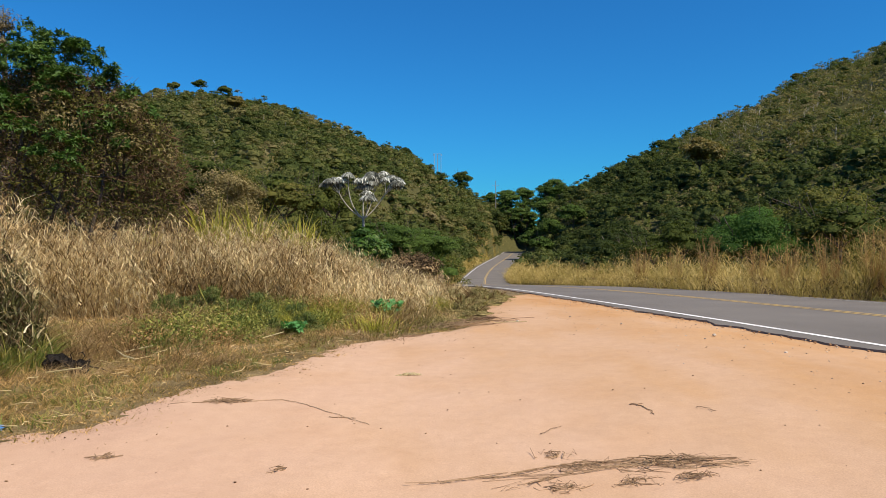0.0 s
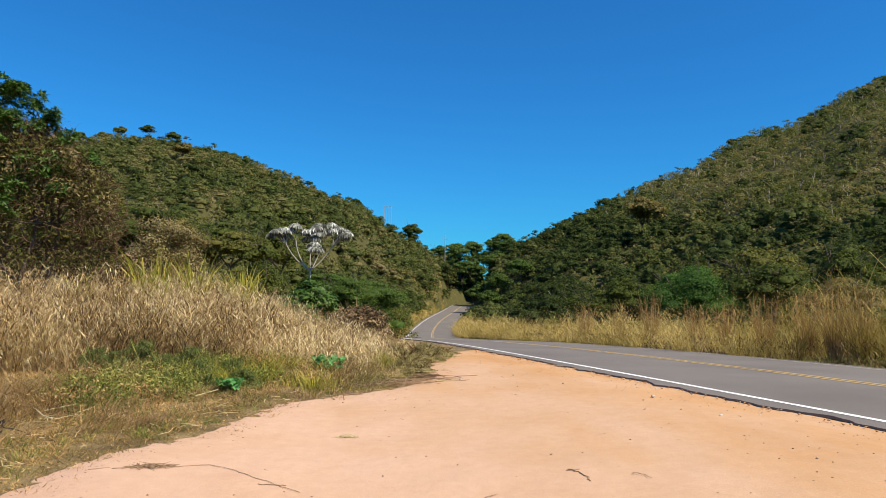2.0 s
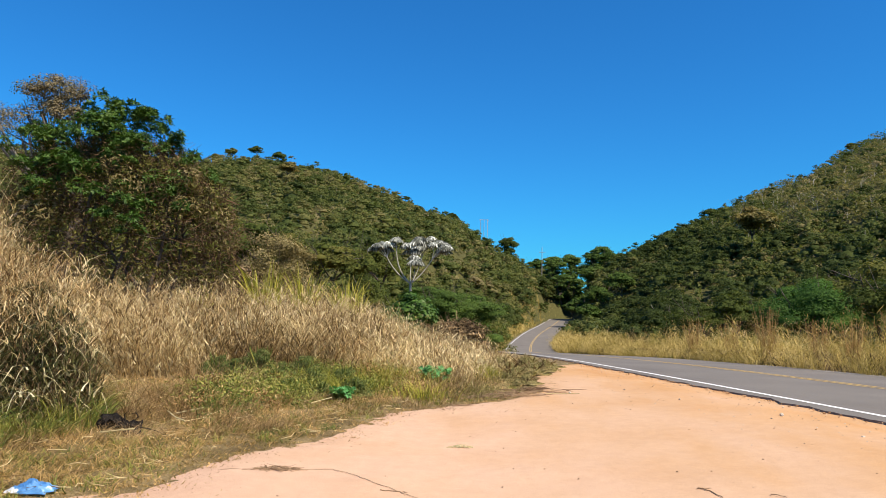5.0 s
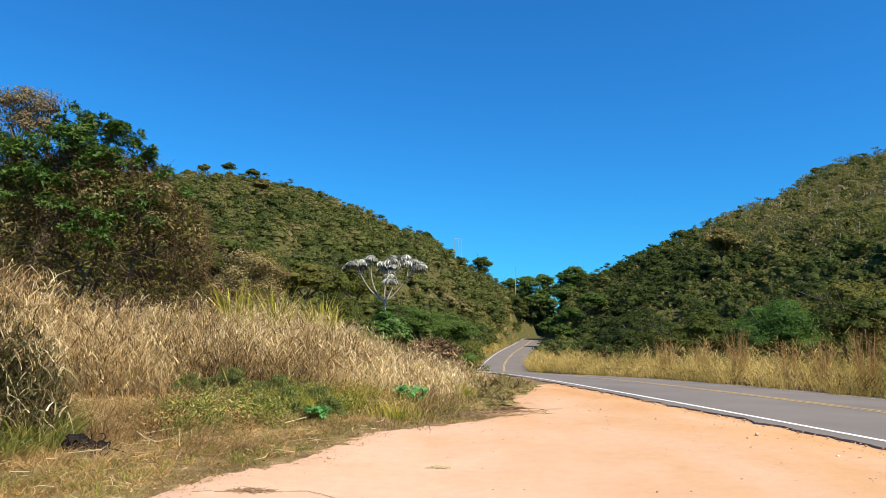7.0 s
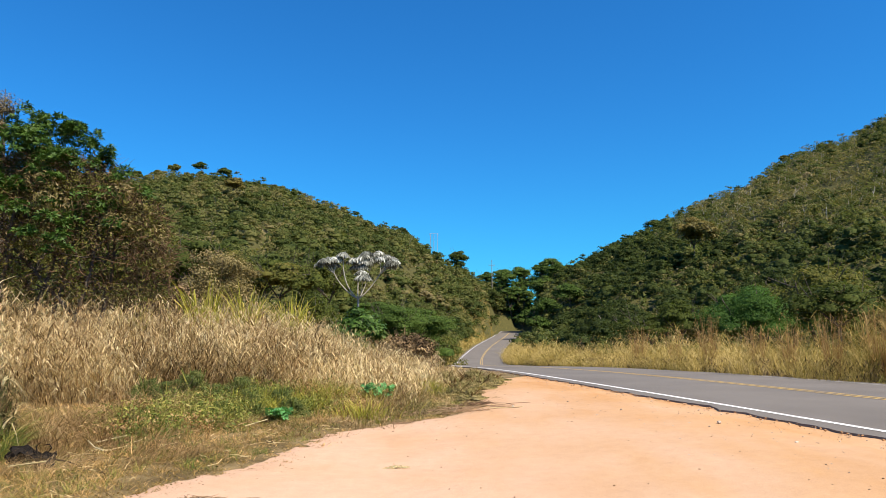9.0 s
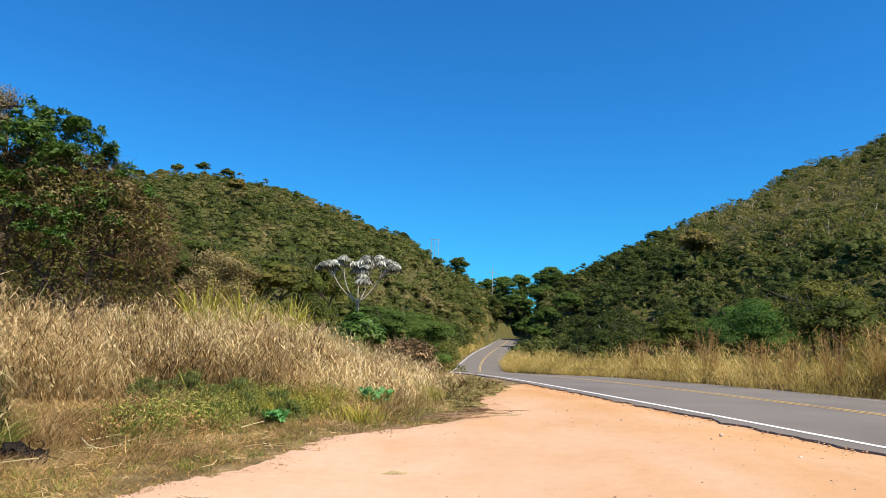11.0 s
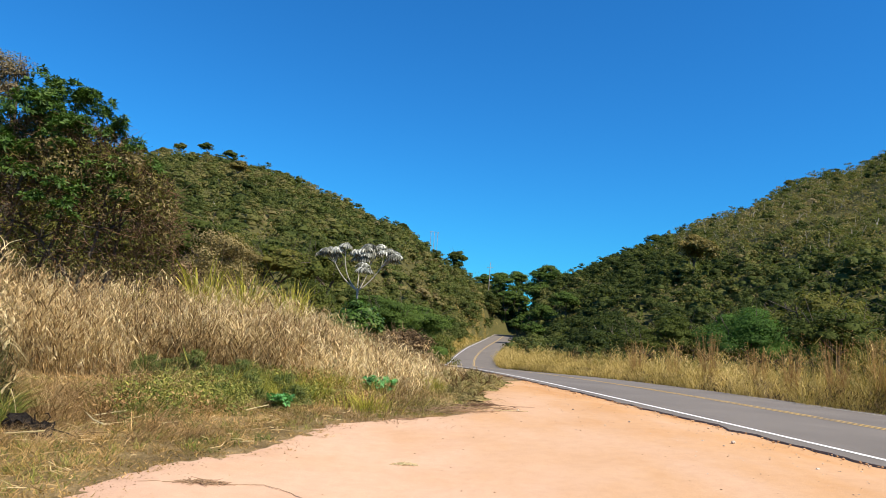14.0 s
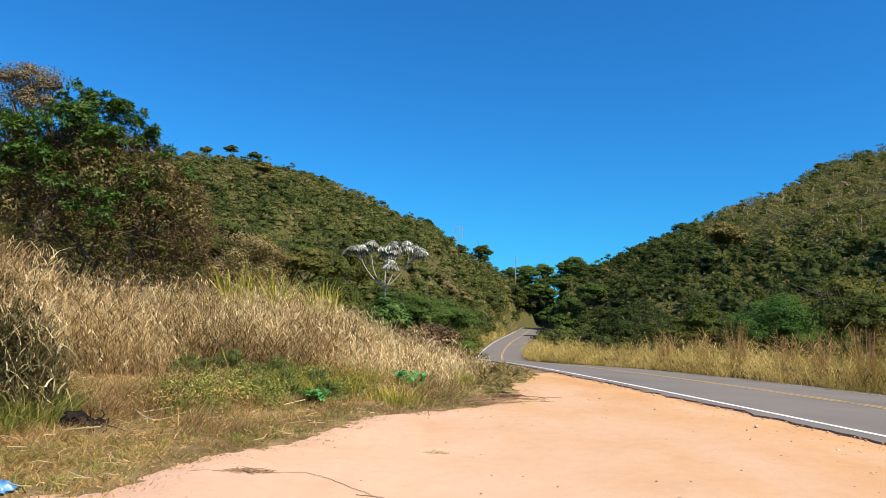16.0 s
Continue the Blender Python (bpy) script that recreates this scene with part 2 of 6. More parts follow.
M_TOPLEAF = leaf_material("glossy_green_leaves", [(0.0, (0.030, 0.070, 0.012)), (0.5, (0.055, 0.120, 0.018)), (1.0, (0.110, 0.180, 0.035))], 0.22, 2.0, 0.7, rough=0.5, spec=0.2)
M_BROWNLEAF = leaf_material("withered_leaves", [(0.0, (0.039, 0.0268, 0.0138)), (0.4, (0.1105, 0.0732, 0.0379)), (0.75, (0.221, 0.1488, 0.0782)), (1.0, (0.416, 0.2928, 0.161))], 0.15, 1.0, 0.8, spec=0.06)
# darker copy of the withered leaves, with shade put into its colour
M_SHADEDLEAF = leaf_material("shaded_withered_leaves", [(0.0, (0.02676, 0.01932, 0.01033)), (0.4, (0.07221, 0.0483, 0.02521)), (0.75, (0.1444, 0.09848, 0.0524)), (1.0, (0.2786, 0.198, 0.1122))], 0.12, 1.0, 0.8, spec=0.06)
M_TANLEAF = leaf_material("tan_shrub_leaves", [(0.0, (0.130, 0.105, 0.040)), (0.5, (0.240, 0.190, 0.080)), (1.0, (0.370, 0.300, 0.150))], 0.3, 2.0, 0.8, spec=0.08)
M_ASHLEAF = leaf_material("ashen_tan_leaves", [(0.0, (0.100, 0.080, 0.048)), (0.5, (0.200, 0.160, 0.090)), (1.0, (0.330, 0.275, 0.170))], 0.3, 2.0, 0.8, spec=0.08)
M_SWEPT = leaf_material("swept_brown_grass", [(0.0, (0.1192, 0.0702, 0.0291)), (0.4, (0.2385, 0.1485, 0.0641)), (0.75, (0.3676, 0.243, 0.1155)), (1.0, (0.5365, 0.378, 0.2052))], 0.25, 1.0, 0.9, spec=0.08)
M_SILVER = leaf_material("silvery_leaves", [(0.0, (0.050, 0.054, 0.040)), (0.45, (0.150, 0.155, 0.125)), (0.8, (0.36, 0.37, 0.32)), (1.0, (0.66, 0.67, 0.60))], 0.08, 1.0, 0.95, rough=0.6)
M_BARK = rough_material("grey_bark", [(0.3, (0.13, 0.11, 0.085)), (0.7, (0.30, 0.27, 0.22))], 1.5, 20.0, 0.6, 0.02)
M_DARKBARK = rough_material("dark_bark", [(0.3, (0.060, 0.048, 0.036)), (0.7, (0.15, 0.125, 0.10))], 1.5, 20.0, 0.6, 0.02)
M_PALEBARK = rough_material("pale_bark", [(0.3, (0.28, 0.25, 0.20)), (0.7, (0.48, 0.45, 0.38))], 2.0, 20.0, 0.5, 0.02)
M_TWIG = rough_material("dead_twigs", [(0.3, (0.15, 0.09, 0.05)), (0.7, (0.36, 0.24, 0.14))], 3.0, 40.0, 0.5, 0.005, random_island=0.8)
M_STICK = rough_material("pale_dry_stick", [(0.3, (0.32, 0.20, 0.12)), (0.7, (0.56, 0.42, 0.27))], 6.0, 40.0, 0.5, 0.004)
M_DARKTWIG = rough_material("dark_dead_twigs", [(0.3, (0.060, 0.032, 0.018)), (0.7, (0.20, 0.115, 0.065))], 3.0, 40.0, 0.5, 0.005, random_island=0.9)
M_CHAR = rough_material("charred_wood", [(0.3, (0.006, 0.005, 0.0045)), (0.6, (0.018, 0.014, 0.011)), (0.8, (0.036, 0.027, 0.02))], 6.0, 40.0, 0.8, 0.02)
M_STONE = rough_material("gravel_stone", [(0.3, (0.26, 0.20, 0.15)), (0.7, (0.55, 0.47, 0.38))], 8.0, 60.0, 0.5, 0.01, random_island=0.9)
M_REDEARTH = rough_material("bare_red_earth", [(0.3, (0.34, 0.165, 0.07)), (0.7, (0.49, 0.25, 0.11))], 0.15, 1.5, 0.8, 0.3)
M_POLE = rough_material("weathered_concrete_pole", [(0.3, (0.30, 0.29, 0.27)), (0.7, (0.45, 0.43, 0.40))], 1.0, 20.0, 0.3, 0.01)
M_BLUE = rough_material("blue_plastic", [(0.3, (0.03, 0.14, 0.36)), (0.7, (0.12, 0.31, 0.56))], 8.0, 40.0, 0.3, 0.005, 0.35, 0.5)
M_WHITEPLASTIC = rough_material("white_plastic", [(0.3, (0.55, 0.58, 0.62)), (0.7, (0.75, 0.77, 0.8))], 8.0, 40.0, 0.3, 0.005, 0.35, 0.5)
M_CLOD = rough_material("earth_clod", [(0.3, (0.30, 0.16, 0.075)), (0.7, (0.52, 0.31, 0.16))], 4.0, 40.0, 0.6, 0.02, random_island=0.6)

# ---------------------------------------------------------------- mesh tools
rng = np.random.default_rng(7)


class Build:
    """Gathers vertices and faces from arrays into one mesh."""

    def __init__(self):
        self.v, self.loops, self.sizes, self.mats, self.tints, self.n = [], [], [], [], [], 0

    def add(self, verts, faces, mat=0, tint=0.5):
        verts, faces = np.asarray(verts, float).reshape(-1, 3), np.asarray(faces, int)
        self.v.append(verts)
        self.loops.append((faces + self.n).ravel())
        self.sizes.append(np.full(len(faces), faces.shape[1]))
        self.mats.append(np.full(len(faces), mat))
        self.tints.append(np.broadcast_to(np.asarray(tint, float), (len(faces),)))
        self.n += len(verts)
        return self

    def mesh(self, name, materials, smooth=False):
        me = bpy.data.meshes.new(name)
        v, lo, sz = np.concatenate(self.v), np.concatenate(self.loops), np.concatenate(self.sizes)
        me.vertices.add(len(v))
        me.vertices.foreach_set("co", v.astype(np.float32).ravel())
        me.loops.add(len(lo))
        me.loops.foreach_set("vertex_index", lo.astype(np.int32))
        me.polygons.add(len(sz))
        me.polygons.foreach_set("loop_start", np.concatenate([[0], np.cumsum(sz)[:-1]]).astype(np.int32))
        me.polygons.foreach_set("material_index", np.concatenate(self.mats).astype(np.int32))
        me.polygons.foreach_set("use_smooth", np.full(len(sz), smooth))
        at = me.attributes.new("tint", "FLOAT", "FACE")
        at.data.foreach_set("value", np.concatenate(self.tints).astype(np.float32))
        for m in materials if isinstance(materials, (list, tuple)) else [materials]:
            me.materials.append(m)
        me.update(calc_edges=True)
        return me


def part(name, build, materials, parent=None, label="", smooth=False, at=(0, 0, 0)):
    ob = new(name, build.mesh(name, materials, smooth))
    ob.location = at
    if parent:
        ob.parent = parent
    return tagged(ob, label) if label else ob


def thing(name, at, label, category, group="", kind=""):
    ob = new(name)
    ob.location = at
    return tagged(ob, label, category, group, kind)


def step(a, b, x):
    u = np.clip((np.asarray(x, float) - a) / (b - a), 0, 1)
    return u * u * (3 - 2 * u)


WAVES = np.random.default_rng(3).uniform(0, 1, (40, 3))


def rolling(x, y, size, first=0, n=6):
    """Smooth uneven ground, about -1 to 1, with lumps about so many metres across."""
    out = 0
    for i in range(n):
        a, p, k = WAVES[(first + i) % 40]
        f = 2 * np.pi / size * (0.6 + 0.9 * k)
        out = out + np.sin(f * (np.cos(6.283 * a) * x + np.sin(6.283 * a) * y) + 6.283 * p)
    return out / n * 1.6


def unit(v):
    return v / np.maximum(np.linalg.norm(v, axis=-1, keepdims=True), 1e-9)


def tube(build, points, radii, sides=5, mat=0, tint=0.5):
    """A tapering stem along a line of points."""
    p = np.asarray(points, float)
    r = np.broadcast_to(np.asarray(radii, float), (len(p),))
    d = unit(np.gradient(p, axis=0))
    ref = np.where(np.abs(d[:, 2:3]) > 0.9, [[1.0, 0, 0]], [[0, 0, 1.0]])
    a = unit(np.cross(d, ref))
    b = np.cross(d, a)
    th = np.arange(sides) * 2 * np.pi / sides
    ring = p[:, None] + r[:, None, None] * (np.cos(th)[None, :, None] * a[:, None] + np.sin(th)[None, :, None] * b[:, None])
    i = np.arange(len(p) - 1)[:, None] * sides
    j = np.arange(sides)[None]
    k = (j + 1) % sides
    build.add(ring, np.stack([i + j, i + k, i + sides + k, i + sides + j], -1).reshape(-1, 4), mat, tint)
    build.add(ring[-1], [list(range(sides))], mat, tint)
    return build


def cards(build, centre, normal, size, aspect=1.0, mat=0, tint=0.5, rand=rng):
    """Small leaves: one kite-shaped face each."""
    n = unit(normal)
    t = unit(np.cross(n, rand.normal(size=n.shape)))
    b = np.cross(n, t)
    s = np.broadcast_to(np.asarray(size, float), (len(n),))[:, None]
    c = np.asarray(centre)
    v = np.stack([c - t * s * aspect * 0.5, c + b * s * 0.36 + t * s * 0.05 * aspect, c + t * s * aspect * 0.5, c - b * s * 0.36 + t * s * 0.05 * aspect], 1)
    f = np.arange(len(n) * 4).reshape(-1, 4)
    return build.add(v, f, mat, tint)


def tri_leaves(build, centre, normal, size, mat=0, tint=0.5, rand=rng):
    """Leaf sprays seen from afar: one small face each."""
    n = unit(normal)
    t = unit(np.cross(n, rand.normal(size=n.shape)))
    b = np.cross(n, t)
    s = np.broadcast_to(np.asarray(size, float), (len(n),))[:, None]
    c = np.asarray(centre)
    v = np.stack([c + t * s * 0.7, c - t * s * 0.4 + b * s * 0.45, c - t * s * 0.4 - b * s * 0.45], 1)
    return build.add(v, np.arange(len(n) * 3).reshape(-1, 3), mat, tint)


def blades(build, base, height, width, lean, curl=0.5, segs=3, mat=0, rand=rng, face=None):
    """Grass blades that lean, bend over and taper. lean: sideways reach as a share of the height."""
    n = len(base)
    h = np.broadcast_to(np.asarray(height, float), (n,))
    w = np.broadcast_to(np.asarray(width, float), (n,))
    le = np.broadcast_to(np.asarray(lean, float), (n,))
    th = rand.uniform(0, 2 * np.pi, n) if face is None else face
    d = np.stack([np.cos(th), np.sin(th), np.zeros(n)], 1)
    turn = rand.uniform(0, np.pi, n)
    side = np.stack([np.cos(turn), np.sin(turn), np.zeros(n)], 1)
    u = np.linspace(0, 1, segs + 1)
    out = []
    cu = curl * rand.uniform(0.2, 1.6, n)
    for k, q in enumerate(u):
        reach = le * h * (0.35 * q + 0.65 * q ** 2.2)
        up = h * (q - cu * 0.45 * q ** 3)
        p = base + d * reach[:, None]
        p[:, 2] += up
        if k < segs:
            ww = (w * (1 - 0.75 * q))[:, None] * 0.5
            out += [p - side * ww, p + side * ww]
        else:
            out += [p]
    v = np.stack(out, 1)
    m = 2 * segs + 1
    o = np.arange(n)[:, None] * m
    quads = np.concatenate([o + np.array([[2 * k, 2 * k + 1, 2 * k + 3, 2 * k + 2]]) for k in range(segs - 1)]) if segs > 1 else np.zeros((0, 4), int)
    tris = o + np.array([[2 * segs - 2, 2 * segs - 1, 2 * segs]])
    start = build.n
    build.add(v, quads, mat)
    build.loops.append((tris + start).ravel())
    build.sizes.append(np.full(n, 3))
    build.mats.append(np.full(n, mat))
    build.tints.append(np.full(n, 0.5))
    return build


# ---------------------------------------------------------------- the lie of the land
ROAD_S = np.arange(0, 301, 20.0)
ROAD_TURN = np.array([0.189, 0.07, 0.048, 0.015, -0.049, -0.063, -0.095, -0.136, -0.168, -0.164, -0.147, -0.148, -0.157, -0.168, -0.179, -0.190])
ROAD_GRADE = np.array([-0.018, -0.046, -0.06, -0.057, -0.058, -0.011, 0.008, 0.030, 0.028, 0.023, 0.024, 0.022, 0.020, 0.017, 0.017, 0.017])
STEP = 1.5
RS = np.arange(-45, 246, STEP)
turn_ = np.where(RS < 0, 0.189 + 0.0022 * -RS, np.interp(RS, ROAD_S, ROAD_TURN))
grade_ = np.where(RS < 0, -0.012, np.interp(RS, ROAD_S, ROAD_GRADE))
DX, DY = -np.sin(turn_), np.cos(turn_)
first = int(45 / STEP)


def along(v, at0):
    c = np.concatenate([[0], np.cumsum(v[:-1])]) * STEP
    return c - c[first] + at0


RX, RY, RZ = along(DX, 9.68), along(DY, 8.0), along(grade_, 0.27)


def by_road(x, y):
    """Metres along the road, to the right of its middle, and the road's height there."""
    x, y = np.ravel(x), np.ravel(y)
    s, lat, z = np.empty(len(x)), np.empty(len(x)), np.empty(len(x))
    for a in range(0, len(x), 20000):
        xs, ys = x[a:a + 20000, None], y[a:a + 20000, None]
        i = ((xs - RX) ** 2 + (ys - RY) ** 2).argmin(1)
        ox, oy = xs[:, 0] - RX[i], ys[:, 0] - RY[i]
        f = ox * DX[i] + oy * DY[i]
        s[a:a + 20000], lat[a:a + 20000] = RS[i] + f, ox * DY[i] - oy * DX[i]
        end = (i == 0) | (i == len(RS) - 1)
        lat[a:a + 20000] += np.where(end, np.sign(lat[a:a + 20000]) * np.maximum(np.abs(f) - STEP, 0), 0)
        z[a:a + 20000] = np.interp(RS[i] + f, RS, RZ)
    return s, lat, z


# the hills, by bearing from the lay-by: angle of the ridge, its distance, where the slope begins
RIDGE = np.array([(-180, 4, 500, 150), (-110, 5, 450, 120), (-70, 9, 380, 90), (-40, 10.8, 340, 70), (-24, 11.3, 330, 62), (-18, 11.9, 330, 62), (-13, 11.1, 325, 66),
                  (-8.6, 9.8, 315, 72), (-3.3, 7.9, 300, 90), (-0.8, 6.1, 300, 105), (1.0, 5.0, 300, 118), (2.8, 4.0, 310, 135), (4.5, 3.0, 325, 170),
                  (6.0, 2.3, 330, 200), (7.0, 1.3, 320, 215), (8.1, 1.2, 310, 200), (9.0, 2.8, 290, 130), (10.2, 4.5, 280, 100), (14.6, 6.7, 300, 82), (17.6, 7.8, 315, 76),
                  (22.2, 10.0, 330, 72), (26.9, 12.0, 340, 68), (30.5, 13.3, 350, 66), (37, 15.8, 365, 62), (43, 17.1, 380, 60), (60, 15.5, 400, 60), (110, 8, 450, 100), (180, 4, 500, 150)])


def land(x, y):
    """The height of the ground."""
    shape = np.shape(x)
    x, y = np.ravel(x).astype(float), np.ravel(y).astype(float)
    d, az = np.hypot(x, y), np.degrees(np.arctan2(x, y))
    angle, dr, d0 = (np.interp(az, RIDGE[:, 0], RIDGE[:, k]) for k in (1, 2, 3))
    top = np.tan(np.radians(angle)) * dr + 1.6 - 4.6 * step(2, 6, angle)
    u = np.clip((d - d0) / (dr - d0), 0, 1)
    s = 0.75 * u ** 1.15 + 0.25 * np.sin(u * np.pi / 2) ** 1.5
    bank = 0.055 * np.clip(d - 12.5, 0, 26) * step(-1.0, -15, az) * (1 - step(70, 100, np.abs(az)))
    bank = bank + 2.7 * step(-33.5, -38, az) * step(13.5, 23, d) * (1 - step(32, 50, d)) * (1 - step(60, 90, np.abs(az)))
    valley = np.interp(d, [0, 20, 40, 100, 130, 200, 290], [0, -0.1, -0.9, -4.3, -4.6, -3.2, -1.6]) * step(-14, -2, az) * (1 - step(80, 120, np.abs(az)))
    z = (bank + valley) * (1 - s) + top * s - 0.25 * np.maximum(d - dr, 0)
    z = np.where(d > dr + 130, np.minimum(z, top - 20), z)
    z = np.maximum(z, -25)
    z += rolling(x, y, 45, 4) * 2.2 * step(60, 160, d) * (1 - 0.8 * step(4, 7, az) * step(10, 7.5, az)) + rolling(x, y, 3.5) * 0.05 * step(9, 16, d)
    z -= 0.035 * (1 - step(20, 60, d))
    rs, lat, rz = by_road(x, y)
    a = np.abs(lat)
    wide = step(75, 120, rs) * (1 - step(150, 205, rs))
    blend = np.where(lat < 0, 1 - step(4.6, 11 + 24 * wide, a), 1 - step(5, 16 + 14 * wide, a))
    z = z + (rz - z) * blend
    z = z - 0.045 * step(5.4, 4.2, a) - 0.07 * step(4.0, 3.6, a)
    return z.reshape(shape)


def ground_at(x, y):
    return float(land(np.array([x]), np.array([y]))[0])


def lonlat(az, d):
    a = np.radians(az)
    return np.sin(a) * d, np.cos(a) * d


def place(az, d, dz=0.0):
    x, y = lonlat(az, d)
    return Vector((float(x), float(y), ground_at(x, y) + dz))


def make_ground():
    az = np.radians(np.concatenate([np.arange(-180, -62, 4.0), np.arange(-62, 62, 0.65), np.arange(62, 180, 4.0)]))
    r = np.concatenate([[0.6, 1.2], 1.8 * 1.027 ** np.arange(0, 216), [700, 900, 1300, 2000, 3200, 4800]])
    R, A = np.meshgrid(r, az, indexing="ij")
    x, y = R * np.sin(A), R * np.cos(A)
    z = land(x, y)
    b = Build()
    nr, na = R.shape
    i, j = np.meshgrid(np.arange(nr - 1), np.arange(na), indexing="ij")
    k = (j + 1) % na
    f = np.stack([i * na + j, i * na + k, (i + 1) * na + k, (i + 1) * na + j], -1).reshape(-1, 4)[:, ::-1]
    b.add(np.stack([x, y, z], -1), f)
    b.add([[0, 0, ground_at(0, 0)]], np.zeros((0, 3), int))
    fan = [[b.n - 1, (q + 1) % na, q] for q in range(na)]
    b.loops.append(np.ravel(fan))
    b.sizes.append(np.full(na, 3))
    b.mats.append(np.zeros(na))
    b.tints.append(np.zeros(na))
    tagged(part("ground", b, M_GROUND, smooth=True), "dry valley ground with straw litter rising to wooded hills", "ground", kind="structure")


make_ground()

# edge of the bare lay-by against the grass, going away from the camera
LOT = np.array([(-9.5, -14), (-8.5, -4), (-6.6, 2.0), (-5.0, 4.4), (-3.75, 5.55), (-3.3, 5.9), (-3.05, 6.15), (-3.1, 6.5), (-2.93, 7.0), (-2.88, 7.5), (-2.72, 7.9), (-2.4, 8.15), (-2.1, 8.7), (-1.95, 9.2), (-1.75, 10.4), (-1.4, 11.3),
                (-0.8, 12.0), (0.2, 12.6), (1.0, 13.6), (0.9, 16.2), (1.6, 18.3), (2.0, 21.6), (2.6, 23.5)])


def lot_depth(x, y):
    """Metres inside the bare lay-by (negative outside), from its grassy edge."""
    x, y = np.ravel(x), np.ravel(y)
    best = np.full(len(x), 1e9)
    sign = np.ones(len(x))
    for (ax, ay), (bx, by) in zip(LOT[:-1], LOT[1:]):
        ux, uy = bx - ax, by - ay
        l = math.hypot(ux, uy)
        t = np.clip(((x - ax) * ux + (y - ay) * uy) / l ** 2, 0, 1)
        d = np.hypot(x - ax - t * ux, y - ay - t * uy)
        side = (x - ax) * uy - (y - ay) * ux
        near = d < best - 1e-9
        best = np.where(near, d, best)
        sign = np.where(near, np.sign(side), sign)
    return best * sign + 0.07 * rolling(x, y, 1.4, 11) + 0.10 * rolling(x, y, 0.5, 20) + 0.08 * rolling(x, y, 0.17, 26)


def make_lot():
    xs, ys = np.arange(-9, 14, 0.11), np.arange(-9, 25, 0.11)
    X, Y = np.meshgrid(xs, ys, indexing="ij")
    depth = lot_depth(X, Y).reshape(X.shape)
    _, lat, _ = by_road(X, Y)
    lat = lat.reshape(X.shape)
    z = land(X, Y)
    lift = 0.035 * step(-0.25, 0.5, depth) * (1 - 0.6 * step(-5.0, -4.2, lat)) - 0.02 * step(0.2, -0.25, depth)
    z = z + lift + 0.005 * rolling(X, Y, 1.1, 8) * step(0, 1, depth) + 0.0025 * rolling(X, Y, 0.25, 15)
    keep = (depth > -0.5) & (lat < -3.55) & (lat > -24)
    ok = keep[:-1, :-1] & keep[1:, :-1] & keep[1:, 1:] & keep[:-1, 1:]
    n = len(ys)
    i, j = np.nonzero(ok)
    f = np.stack([i * n + j, (i + 1) * n + j, (i + 1) * n + j + 1, i * n + j + 1], -1)
    used = np.unique(f)
    remap = np.zeros(X.size, int)
    remap[used] = np.arange(len(used))
    v = np.stack([X, Y, z], -1).reshape(-1, 3)[used]
    tagged(part("lay_by", Build().add(v, remap[f]), M_SAND, smooth=True), "bare packed pinkish-orange sand lay-by beside the road", "dirt ground", kind="structure")


make_lot()


def strip(build, s0, s1, left, right, lift, ds=0.5, thick=0.0, ragged=0.0):
    """A band along the road between two sideways offsets."""
    s = np.arange(s0, s1, ds)
    cx, cy, cz = np.interp(s, RS, RX), np.interp(s, RS, RY), np.interp(s, RS, RZ)
    dx, dy = np.interp(s, RS, DX), np.interp(s, RS, DY)
    edge = left + ragged * (0.6 * rolling(s * 2.1, s * 0, 2.5, 3) + 0.5 * rolling(s, s * 0, 0.9, 9) + 0.3 * rolling(s, s * 0, 5.0, 1) + 0.35 * rolling(s, s * 0, 0.33, 21))
    cols = [(edge - 0.02, -thick), (edge, 0.0), (right, 0.0), (right + 0.02, -thick)] if thick else [(edge, 0.0), (right + 0 * s, 0.0)]
    v = np.stack([np.stack([cx + o * dy, cy - o * dx, cz + lift + dz], -1) for o, dz in cols], 1)
    n, m = v.shape[:2]
    i, j = np.meshgrid(np.arange(n - 1), np.arange(m - 1), indexing="ij")
    f = np.stack([i * m + j, i * m + j + 1, (i + 1) * m + j + 1, (i + 1) * m + j], -1).reshape(-1, 4)
    return build.add(v, f)


road = tagged(part("road", strip(Build(), -44, 244, -4.03, 3.55, 0.0, 0.1, 0.12, 0.11), M_ASPHALT), "worn grey two-lane asphalt road with a crumbling edge", "road", kind="structure")
b = Build()
strip(b, -44, 244, -3.66, -3.53, 0.005)
part("edge_line", b, M_WHITE, road, "worn white painted edge line")
b = Build()
strip(b, -44, 16, 3.02, 3.10, 0.005)
part("edge_line", b, M_FAINT, road, "rubbed-off white edge line")
for o in (-0.15, 0.07):
    b = Build()
    strip(b, -44, 244, o, o + 0.09, 0.005)
    part("centre_line", b, M_YELLOW, road, "faded yellow painted centre line")

# ---------------------------------------------------------------- woods on the hills


DOME_SEGS = 6
DOME_RINGS = ((-0.25, 0.92), (0.58, 0.80))


